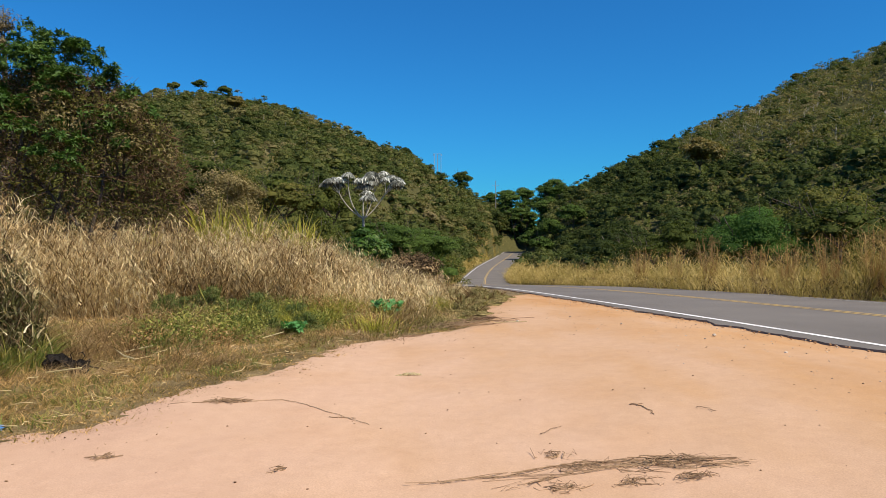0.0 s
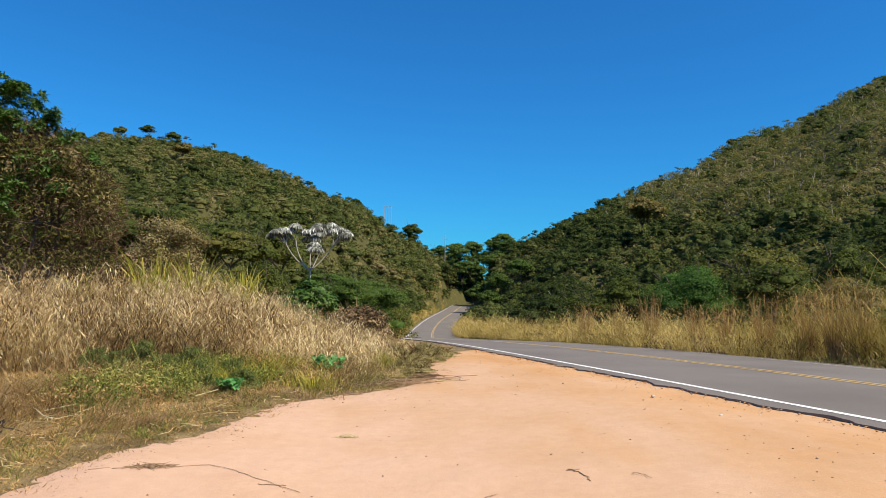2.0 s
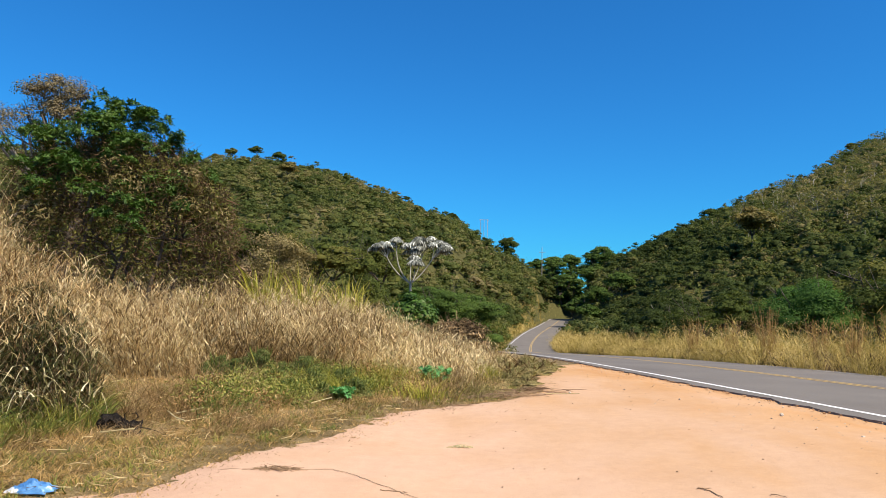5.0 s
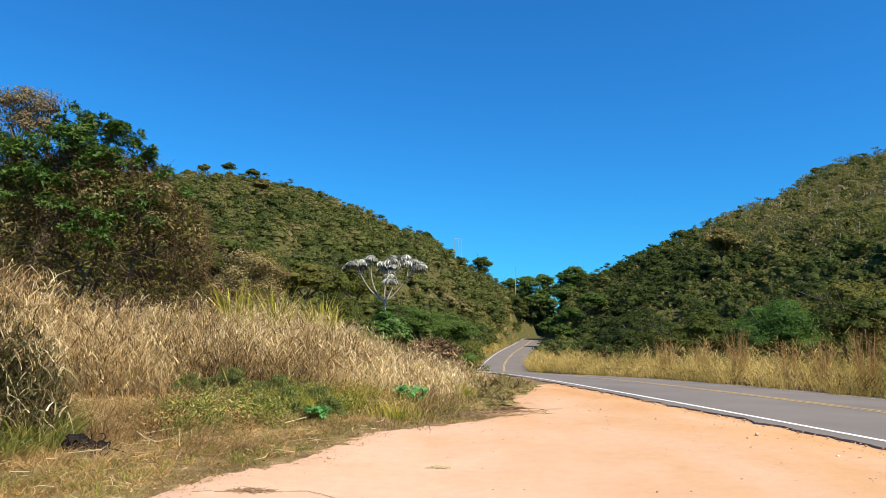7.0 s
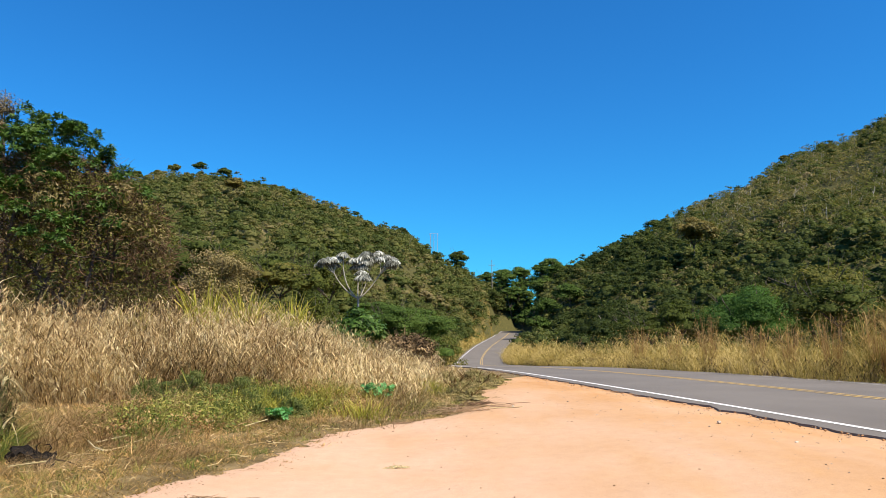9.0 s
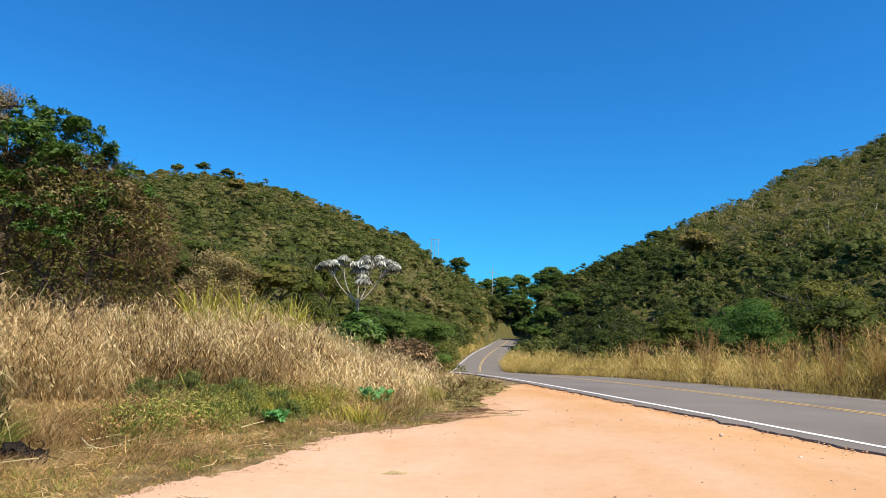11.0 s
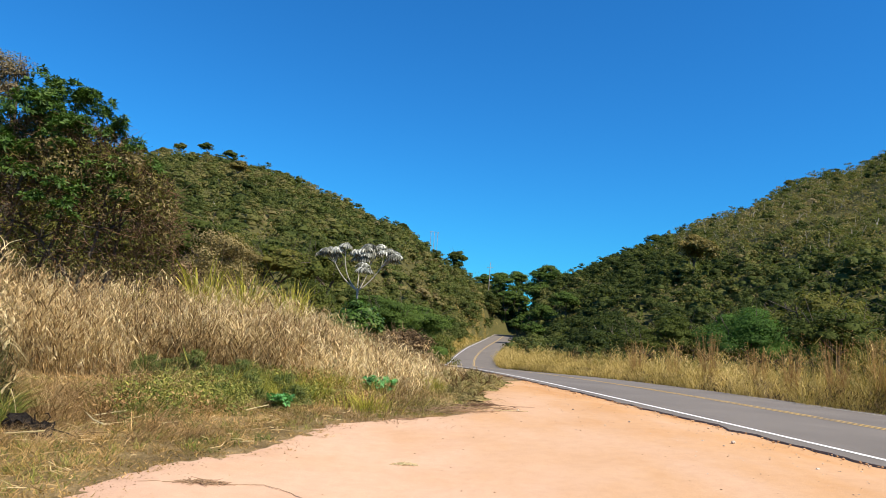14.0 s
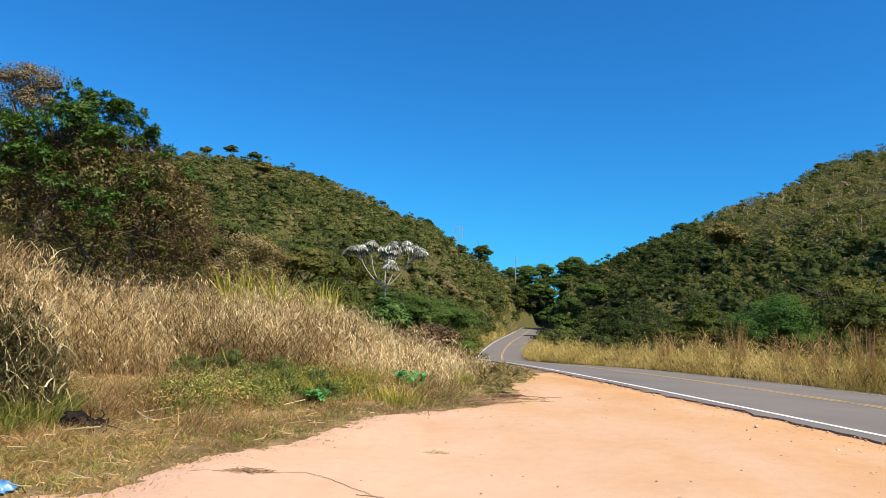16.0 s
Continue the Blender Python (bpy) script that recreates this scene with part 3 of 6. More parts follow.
def domes(build, centre, rad, tall, mat, tint, rand):
    """Leafy cushions, the dense inside of a crown: a lumpy cap each."""
    n = len(centre)
    g = np.arange(DOME_SEGS) * 2 * np.pi / DOME_SEGS
    unit_ring = np.stack([np.cos(g), np.sin(g)], -1)
    v = np.empty((n, DOME_SEGS * 2 + 1, 3))
    for k, (z, r) in enumerate(DOME_RINGS):
        wob = rand.uniform(0.72, 1.12, (n, DOME_SEGS, 1))
        v[:, k * DOME_SEGS:(k + 1) * DOME_SEGS, :2] = unit_ring * r * wob * rad[:, None, None]
        v[:, k * DOME_SEGS:(k + 1) * DOME_SEGS, 2] = z * tall[:, None] * wob[..., 0]
    v[:, -1] = np.stack([0 * tall, 0 * tall, tall * rand.uniform(0.85, 1.05, n)], -1)
    v += centre[:, None]
    j = np.arange(DOME_SEGS)
    k = (j + 1) % DOME_SEGS
    quads = np.stack([j, k, k + DOME_SEGS, j + DOME_SEGS], -1)
    tris = np.stack([j + DOME_SEGS, k + DOME_SEGS, 0 * j + 2 * DOME_SEGS], -1)
    base = np.arange(n)[:, None, None] * (2 * DOME_SEGS + 1)
    start = build.n
    build.add(v, (quads[None] + base).reshape(-1, 4), mat, np.repeat(tint, len(quads)))
    t = (tris[None] + base).reshape(-1, 3)
    build.loops.append((t + start).ravel())
    build.sizes.append(np.full(len(t), 3))
    build.mats.append(np.full(len(t), mat))
    build.tints.append(np.repeat(tint, len(tris)))


def blobs(n, leaves, h, rad, flat, rand, k=10, fill=None, at=None, tint=None, only=None, solid=0.6):
    """Leaf places and normals for n crowns of height h and radius rad, each made of flat-topped tufts in layers. fill: the mesh that takes their dense insides."""
    a = rand.uniform(0, 2 * np.pi, (n, k))
    q = np.sqrt(rand.uniform(0, 1, (n, k)))
    q[:, 0] = 0.1
    R = rad[:, None]
    cx, cy = R * 0.72 * q * np.cos(a), R * 0.72 * q * np.sin(a)
    rb = R * rand.uniform(0.20, 0.48, (n, k))
    vz = rb * flat[:, None] * 0.75
    cz = h[:, None] - vz - R * 0.6 * flat[:, None] * q ** 2 - rand.uniform(0, 0.4, (n, k)) ** 1.5 * R
    if fill:
        c = np.stack([cx, cy, cz], -1) + (0 if at is None else at[:, None])
        tt = np.full((n, k), 0.5) if tint is None else tint[:, None] + rand.normal(size=(n, k)) * 0.03
        on = np.ones(n, bool) if only is None else only
        domes(fill, c[on].reshape(-1, 3), (rb * solid)[on].ravel(), (vz * solid)[on].ravel(), 0, tt[on].ravel(), rand)
    pick = rand.integers(0, k, (n, leaves))
    row = np.arange(n)[:, None]
    d = rand.normal(size=(n, leaves, 3))
    d[..., 2] = np.abs(d[..., 2]) * np.where(rand.uniform(size=(n, leaves)) < 0.15, -0.5, 1.0)
    d = unit(d)
    rr = rand.uniform(0.62 if fill else 0.25, 1.15, (n, leaves)) ** 0.7
    p = np.stack([cx[row, pick] + d[..., 0] * rb[row, pick] * rr, cy[row, pick] + d[..., 1] * rb[row, pick] * rr, cz[row, pick] + d[..., 2] * vz[row, pick] * rr], -1)
    nrm = d * 1.0 + rand.normal(size=d.shape) * 0.36 + np.array([0, 0, 0.5])
    return p, nrm


def scatter(az0, az1, d0, d1, gap, rand):
    """Places about gap metres apart over a sector of the land."""
    pts = []
    d = d0
    while d < d1:
        w = np.radians(az1 - az0) * d
        n = max(1, int(w / gap))
        a = az0 + (np.arange(n) + rand.uniform(-0.45, 0.45, n) + 0.5) / n * (az1 - az0)
        pts.append(np.stack([a, d + rand.uniform(-0.5, 0.5, n) * gap], 1))
        d += gap * 0.9
    return np.concatenate(pts)


def open_for_trees(az, d, x, y):
    s, lat, _ = by_road(x, y)
    ridge = np.interp(az, RIDGE[:, 0], RIDGE[:, 2])
    ok = (d < ridge + 5) & np.where(lat < 0, lat < -12.5 + 4.0 * step(90, 130, d), lat > np.where(d > 95, 8.5, 13.0))
    ok &= ~((np.abs(az - 7.7) < 0.95) & (d > 190))
    ok &= ~((np.abs(az - 38.7) < 0.95) & (d > 150) & (d < 172))
    return ok


def make_woods(name, label, az0, az1, seed):
    rand = np.random.default_rng(seed)
    b = Build()
    for d0, d1, gap, leaves, size, k in ((84, 110, 6.0, 560, 0.25, 11), (110, 150, 6.0, 340, 0.31, 9), (150, 220, 5.6, 205, 0.40, 7), (220, 400, 5.5, 140, 0.48, 5)):
        pts = scatter(az0, az1, d0, d1, gap, rand)
        x, y = lonlat(pts[:, 0], pts[:, 1])
        ok = open_for_trees(pts[:, 0], pts[:, 1], x, y)
        x, y, az, d = x[ok], y[ok], pts[ok, 0], pts[ok, 1]
        n = len(x)
        z = land(x, y)
        up = z / np.maximum(d, 1)
        dry = np.clip(step(0.088, 0.150, up + 0.02 * rolling(x, y, 60, 2)) * step(12, 22, az) * 0.70 + 0.25 * step(0.09, 0.2, up + 0.04 * rolling(x, y, 50, 12)) * step(8, -5, az), 0, 1)
        dry = dry * (rand.uniform(size=n) < 0.86)
        tint = np.clip(0.30 - 0.17 * step(8, 12, az) + 0.14 * rand.normal(size=n) - 0.16 * step(0.13, 0.04, up) * step(9, 14, az) + 0.56 * dry + 0.10 * rolling(x, y, 30, 7), 0.0, 1.0)
        rad = (2.3 + 2.9 * rand.uniform(size=n) ** 1.3) * (1 - 0.36 * dry) * (1 + 0.25 * (rand.uniform(size=n) < 0.15))
        h = rand.uniform(3.0, 5.2, n) * (1 - 0.15 * dry) + (rand.uniform(size=n) < 0.08) * 1.6
        flat = rand.uniform(0.55, 1.15, n)
        at = np.stack([x, y, z], 1)
        closed = dry + 0.12 * rand.normal(size=n) < 0.33
        p, nrm = blobs(n, leaves, h, rad, flat, rand, k, b, at, tint, closed)
        # lower boughs that close the canopy
        low = int(leaves * 0.4)
        q, nq = blobs(n, low, h * rand.uniform(0.45, 0.75, n), rad * 1.2, np.full(n, 0.8), rand, 5, b, at, tint, closed, 0.85)
        p, nrm, leaves = np.concatenate([p, q], 1) + at[:, None], np.concatenate([nrm, nq], 1), leaves + low
        sz = size * rand.uniform(0.6, 1.25, (n, leaves)) * (rad / 3.4)[:, None]
        thin = rand.uniform(size=(n, leaves)) > 0.3 * dry[:, None]
        tt = tint[:, None] + 0.07 * rand.normal(size=(n, leaves))
        tri_leaves(b, p[thin], nrm[thin], sz[thin], 0, tt[thin], rand)
        # stems, paler and barer where it is dry
        for i in np.nonzero(rand.uniform(size=n) < 0.08 + 0.55 * dry)[0]:
            top = h[i] * 0.9
            lean = rand.normal(size=2) * 0.5
            base = np.array([x[i], y[i], z[i] - 0.3])
            r = 0.05 + 0.04 * rand.uniform()
            tube(b, [base, base + [lean[0] * 0.4, lean[1] * 0.4, top * 0.55], base + [lean[0], lean[1], top]], [r, r * 0.8, r * 0.4], 3, 1)
            if dry[i] > 0.3:
                for _ in range(2):
                    e = rand.normal(size=2) * 1.1
                    tube(b, [base + [lean[0] * 0.4, lean[1] * 0.4, top * 0.5], base + [e[0], e[1], top * 0.95]], [r * 0.6, r * 0.3], 3, 1)
    tagged(part(name, b, [M_WOODS, M_PALEBARK], smooth=True), label, "forest", kind="stuff")


make_woods("hill_woods", "mixed green and olive woods covering the rounded hill", -42, 7.1, 21)
make_woods("hill_woods", "dark green woods below dry olive scrub on the steep hill", 6.2, 49, 22)


def make_hill_scrub():
    """Low scrub and dry grass tufts between the trees."""
    rand = np.random.default_rng(5)
    b = Build()
    for az0, az1, n in ((-46, 5, 18000), (9, 52, 22000)):
        az, d = rand.uniform(az0, az1, n), np.sqrt(rand.uniform(110 ** 2, 385 ** 2, n))
        x, y = lonlat(az, d)
        ok = open_for_trees(az, d, x, y)
        x, y, d = x[ok], y[ok], d[ok]
        c = np.repeat(np.stack([x, y, land(x, y)], 1), 3, 0)
        c[:, :2] += rand.normal(size=(len(c), 2)) * 0.9
        c[:, 2] += rand.uniform(0.1, 1.1, len(c))
        t = np.repeat(np.clip(rand.normal(0.46, 0.16, len(x)), 0, 1), 3)
        tri_leaves(b, c, rand.normal(size=c.shape) + [0, -0.3, 0.8], rand.uniform(0.45, 0.85, len(c)), 0, t, rand)
    tagged(part("hill_scrub", b, M_WOODS), "olive and straw-coloured scrub between the trees", "scrub", kind="stuff")


make_hill_scrub()


def undergrowth():
    """Low bushes that close the foot of the woods."""
    rand = np.random.default_rng(8)
    b = Build()

    def bushes(x, y, m, low, high, size):
        n = len(x)
        at, t = np.stack([x, y, land(x, y)], 1), np.clip(rand.normal(0.25, 0.14, n), 0, 1)
        p, nrm = blobs(n, m, rand.uniform(low, high, n), rand.uniform(0.8, 1.25, n) * (0.75 + 0.4 * high) * 0.8, np.full(n, 0.9), rand, 6, b, at, t)
        lower = rand.uniform(size=(n, m)) < 0.35
        p[..., 2] = np.where(lower, p[..., 2] * rand.uniform(0.2, 0.9, (n, m)), p[..., 2])
        p[..., 2] = np.maximum(p[..., 2], 0.05)
        p += at[:, None]
        t = np.broadcast_to(t[:, None], (n, m))
        tri_leaves(b, p.reshape(-1, 3), nrm.reshape(-1, 3), size * rand.uniform(0.6, 1.3, n * m), 0, t.ravel(), rand)

    for az0, az1, d0, d1, gap, m, low, high, size in ((-46, 2.0, 50, 112, 3.8, 95, 1.0, 2.6, 0.24), (10.5, 50, 42, 112, 4.2, 95, 1.2, 3.0, 0.24), (1.0, 10.5, 96, 200, 3.8, 80, 1.5, 3.2, 0.34),
                                                      (-30, 3.0, 112, 210, 5.2, 60, 1.5, 3.0, 0.42), (9.5, 46, 112, 200, 5.6, 60, 1.5, 3.0, 0.42)):
        pts = scatter(az0, az1, d0, d1, gap, rand)
        x, y = lonlat(pts[:, 0], pts[:, 1])
        ok = open_for_trees(pts[:, 0], pts[:, 1], x, y) & (rand.uniform(size=len(x)) < 0.8)
        bushes(x[ok], y[ok], m, low, high, size)
    n = 130
    s = rand.uniform(-6, 118, n)
    lat = rand.uniform(9.0, 13.5, n)
    x = np.interp(s, RS, RX) + lat * np.interp(s, RS, DY)
    y = np.interp(s, RS, RY) - lat * np.interp(s, RS, DX)
    bushes(x, y, 380, 0.9, 1.8, 0.15)
    for az0, az1 in ((4.0, 7.25), (8.2, 10.5)):
        pts = scatter(az0, az1, 196, 318, 3.4, rand)
        x, y = lonlat(pts[:, 0], pts[:, 1])
        _, la, _ = by_road(x, y)
        ok = (la > 7) | (la < -9)
        bushes(x[ok], y[ok], 90, 2.5, 5.0, 0.55)
    pts = scatter(7.2, 8.3, 280, 322, 3.0, rand)
    x, y = lonlat(pts[:, 0], pts[:, 1])
    bushes(x, y, 100, 1.2, 2.4, 0.5)
    n = 46
    x, y = lonlat(rand.uniform(4.4, 6.4, n), rand.uniform(243, 264, n))
    la = by_road(x, y)[1]
    bushes(x[la < -6], y[la < -6], 150, 2.2, 4.2, 0.40)
    pts = scatter(2.0, 7.3, 205, 300, 4.6, rand)
    x, y = lonlat(pts[:, 0], pts[:, 1])
    la = by_road(x, y)[1]
    ok = (la < -6.0) & (rand.uniform(size=len(x)) < 0.85)
    bushes(x[ok], y[ok], 80, 1.6, 4.0, 0.42)
    n = 460
    s = rand.uniform(92, 243, n)
    lat = -rand.uniform(7.8, 20, n)
    x = np.interp(s, RS, RX) + lat * np.interp(s, RS, DY)
    y = np.interp(s, RS, RY) - lat * np.interp(s, RS, DX)
    bushes(x, y, 80, 1.6, 3.6, 0.36)
    tagged(part("undergrowth", b, M_WOODS, smooth=True), "tangled green and brown bushes at the foot of the woods", "bushes", kind="stuff")


undergrowth()

# ---------------------------------------------------------------- single trees


def limbs(build, top, rad, r0, rand, n=5, mat=0, fork=0.45):
    """A trunk from the origin that forks into limbs reaching into a crown."""
    bend = rand.normal(size=2) * 0.12 * top
    f = np.array([bend[0], bend[1], top * fork])
    tube(build, [(0, 0, -0.4), (0, 0, 0.15), f * 0.5 + [0.1 * rand.normal(), 0.1 * rand.normal(), 0], f], [r0 * 1.35, r0, r0 * 0.85, r0 * 0.7], 6, mat)
    for i in range(n):
        a = 2 * np.pi * (i + rand.uniform(-0.3, 0.3)) / n
        e = np.array([np.cos(a) * rad * rand.uniform(0.4, 0.75), np.sin(a) * rad * rand.uniform(0.4, 0.75), top * rand.uniform(0.78, 0.92)])
        m = f + (e - f) * 0.5 + [0, 0, -0.05 * top]
        tube(build, [f - [0, 0, 0.1], m, e], [r0 * 0.55, r0 * 0.35, r0 * 0.15], 4, mat)
        for _ in range(3):
            e2 = e + rand.normal(size=3) * rad * 0.25
            tube(build, [m + (e - m) * rand.uniform(0.1, 0.8), e2], [r0 * 0.2, r0 * 0.07], 3, mat)


def make_tree(at, top, rad, flat, leaves, size, seed, label, leaf=None, bark=None, group="", name="tree", skirt=0.0, dense=True):
    rand = np.random.default_rng(seed)
    t = thing(name, at, label, "tree", group)
    b = Build()
    limbs(b, top, rad, 0.022 * top + 0.02, rand)
    part("trunk", b, bark or M_DARKBARK, t, smooth=True)
    n, b = 3, Build()
    fill = b if dense else None
    p, nrm = blobs(n, leaves // n, np.full(n, top) * np.array([1, 0.97, 0.9]), np.full(n, rad), np.full(n, flat), rand, 10, fill)
    p, nrm = p.reshape(-1, 3), nrm.reshape(-1, 3)
    if skirt:  # lower boughs that hide the stem
        k = int(leaves * skirt / 3)
        q, nq = blobs(3, k, np.array([0.8, 0.6, 0.38]) * top, np.array([0.95, 0.9, 0.85]) * rad, np.full(3, 0.9), rand, 10, fill)
        p, nrm = np.concatenate([p, q.reshape(-1, 3)]), np.concatenate([nrm, nq.reshape(-1, 3)])
    tri_leaves(b, p, nrm, size * rand.uniform(0.6, 1.3, len(p)), 0, 0.5, rand)
    tagged(part("crown", b, leaf or M_CROWN, t, smooth=True), kind="stuff")
    return t


def near_woods():
    rand = np.random.default_rng(31)
    specs = [(6.5, 3.4, 0.55), (7.5, 3.8, 0.8), (5.5, 3.2, 0.5), (6.8, 3.0, 0.9), (4.8, 2.6, 0.8)]
    proto = [make_tree((0, 0, 0), h, r, f, 4000, 0.195, 40 + i, "dark green roadside forest tree with a spreading layered crown", group="forest edge trees") for i, (h, r, f) in enumerate(specs)]
    used = set()
    for az0, az1, d0, d1, gap in ((-40, 1.5, 62, 84, 6.3), (10.0, 50, 50, 84, 6.0)):
        pts = scatter(az0, az1, d0, d1, gap, rand)
        x, y = lonlat(pts[:, 0], pts[:, 1])
        ok = open_for_trees(pts[:, 0], pts[:, 1], x, y)
        ok &= ~((np.abs(pts[:, 0] - 24.3) < 4.2) & (pts[:, 1] < 66))
        for az, d in pts[ok]:
            p = place(az, d)
            k = int(rand.integers(0, len(proto)))
            s = rand.uniform(0.8, 1.15)
            m = Matrix.Translation(p) @ Matrix.Rotation(rand.uniform(0, 6.28), 4, "Z") @ Matrix.Diagonal((s, s, s * rand.uniform(0.9, 1.1), 1))
            if k not in used:
                used.add(k)
                proto[k].matrix_basis = m
            else:
                copy_thing(proto[k], m)


near_woods()

make_tree(place(24.3, 58), 6.3, 4.6, 0.7, 30000, 0.125, 61, "bright green leafy tree standing behind the roadside grass", M_BRIGHT)
for i, (az, d, h, r) in enumerate(((-3.6, 66, 5.6, 3.8), (-1.6, 73, 6.2, 4.0), (-0.6, 88, 6.4, 3.2), (-5.2, 72, 6.0, 3.6))):
    make_tree(place(az, d), h, r, 0.5, 12000, 0.15, 66 + i, "mid-green tree with a broad layered crown below the hill", M_FRESH, group="trees below the rounded hill", skirt=0.5)
make_tree(place(34.6, 47), 4.6, 2.4, 0.7, 20000, 0.09, 62, "low olive-yellow tree with a rounded crown", M_OLIVE)
make_tree(place(20.6, 165), 11.5, 5.6, 0.8, 5600, 0.40, 63, "yellowish olive tree with a round crown on the slope", M_OLIVE)
make_tree(place(-16.8, 215), 7.5, 3.6, 0.6, 2000, 0.45, 64, "yellow-green flowering tree on the wooded hill", M_OLIVE)
make_tree(place(1.6, 292), 11.3, 4.4, 0.8, 2600, 0.5, 65, "dark round-crowned tree standing on the ridge", skirt=0.8)
for az, d, h, r in ((8.7, 235, 13.5, 5.5), (7.9, 262, 15.5, 5.0), (7.35, 258, 13.0, 3.0), (8.55, 262, 15.0, 3.6), (6.2, 262, 15.5, 5.2), (9.8, 240, 8.0, 5.0), (5.2, 300, 12.5, 4.8), (4.0, 305, 9.0, 4.5), (5.6, 275, 14.0, 5.0), (6.7, 296, 17.5, 5.2), (6.95, 300, 17.0, 3.6), (8.6, 285, 15.0, 5.0), (9.3, 280, 12.0, 4.8)):
    make_tree(place(az, d), h, r, 0.5, 3000, 0.42, int(az * 10), "tall flat-topped tree with layered crown beside the pass", M_FRESH, group="trees at the pass", skirt=0.0 if 7.5 < az < 8.4 else 1.0)
for az, d, h, r in ((7.2, 188, 8.0, 4.0), (9.0, 186, 9.0, 4.5), (10.6, 178, 9.0, 4.5), (8.2, 176, 7.0, 3.6)):
    make_tree(place(az, d), h, r, 0.7, 3600, 0.38, int(az * 10) + 3, "dense dark green tree crowding the roadside", M_FRESH, group="trees by the bend")
for az, d, h, r in ((-21.4, 328, 7.5, 3.4), (-22.6, 328, 6.2, 2.6), (-19.5, 330, 8.1, 3.6), (-17.7, 328, 7.2, 3.8), (-24.2, 326, 7.0, 3.0), (-15.3, 328, 5.5, 4.0), (-3.2, 298, 6.5, 2.6), (27.2, 338, 5.5, 3.2), (17.6, 312, 6.0, 5.0)):
    make_tree(place(az, d), h, r, 0.55, 1200, 0.6, int(az * 10) + 900, "lone umbrella-shaped tree against the sky on the ridge", group="ridge trees")


# the broad tree behind the grass field
def rosettes(build, centres, axes, n, length, width, droop, rand, mat=0):
    """Tufts of long leaves spreading from twig ends."""
    m = len(centres)
    ax = unit(np.repeat(axes, n, 0))
    c = np.repeat(centres, n, 0)
    side = unit(np.cross(ax, rand.normal(size=ax.shape)))
    out = unit(side + ax * rand.uniform(0.05, 0.9, (len(ax), 1)))
    L = length * rand.uniform(0.7, 1.2, (len(ax), 1))
    w = width * rand.uniform(0.8, 1.2, (len(ax), 1))
    across = unit(np.cross(out, ax + 0.01))
    down = np.array([0, 0, -1.0]) * droop
    mid = c + out * L * 0.55 + down * L * 0.12
    tip = c + out * L * 0.98 + down * L * 0.42
    v = np.stack([c, mid + across * w * 0.5, tip, mid - across * w * 0.5], 1)
    build.add(v, np.arange(len(c) * 4).reshape(-1, 4), mat)


def shell(centre, rx, rz, n, rand, low=-0.5):
    d = rand.normal(size=(n, 3))
    d = unit(d)
    d = d[d[:, 2] > low]
    k = rand.uniform(0.55, 1.05, (len(d), 1)) ** 0.6
    return np.array(centre) + d * k * np.array([rx, rx, rz]), d


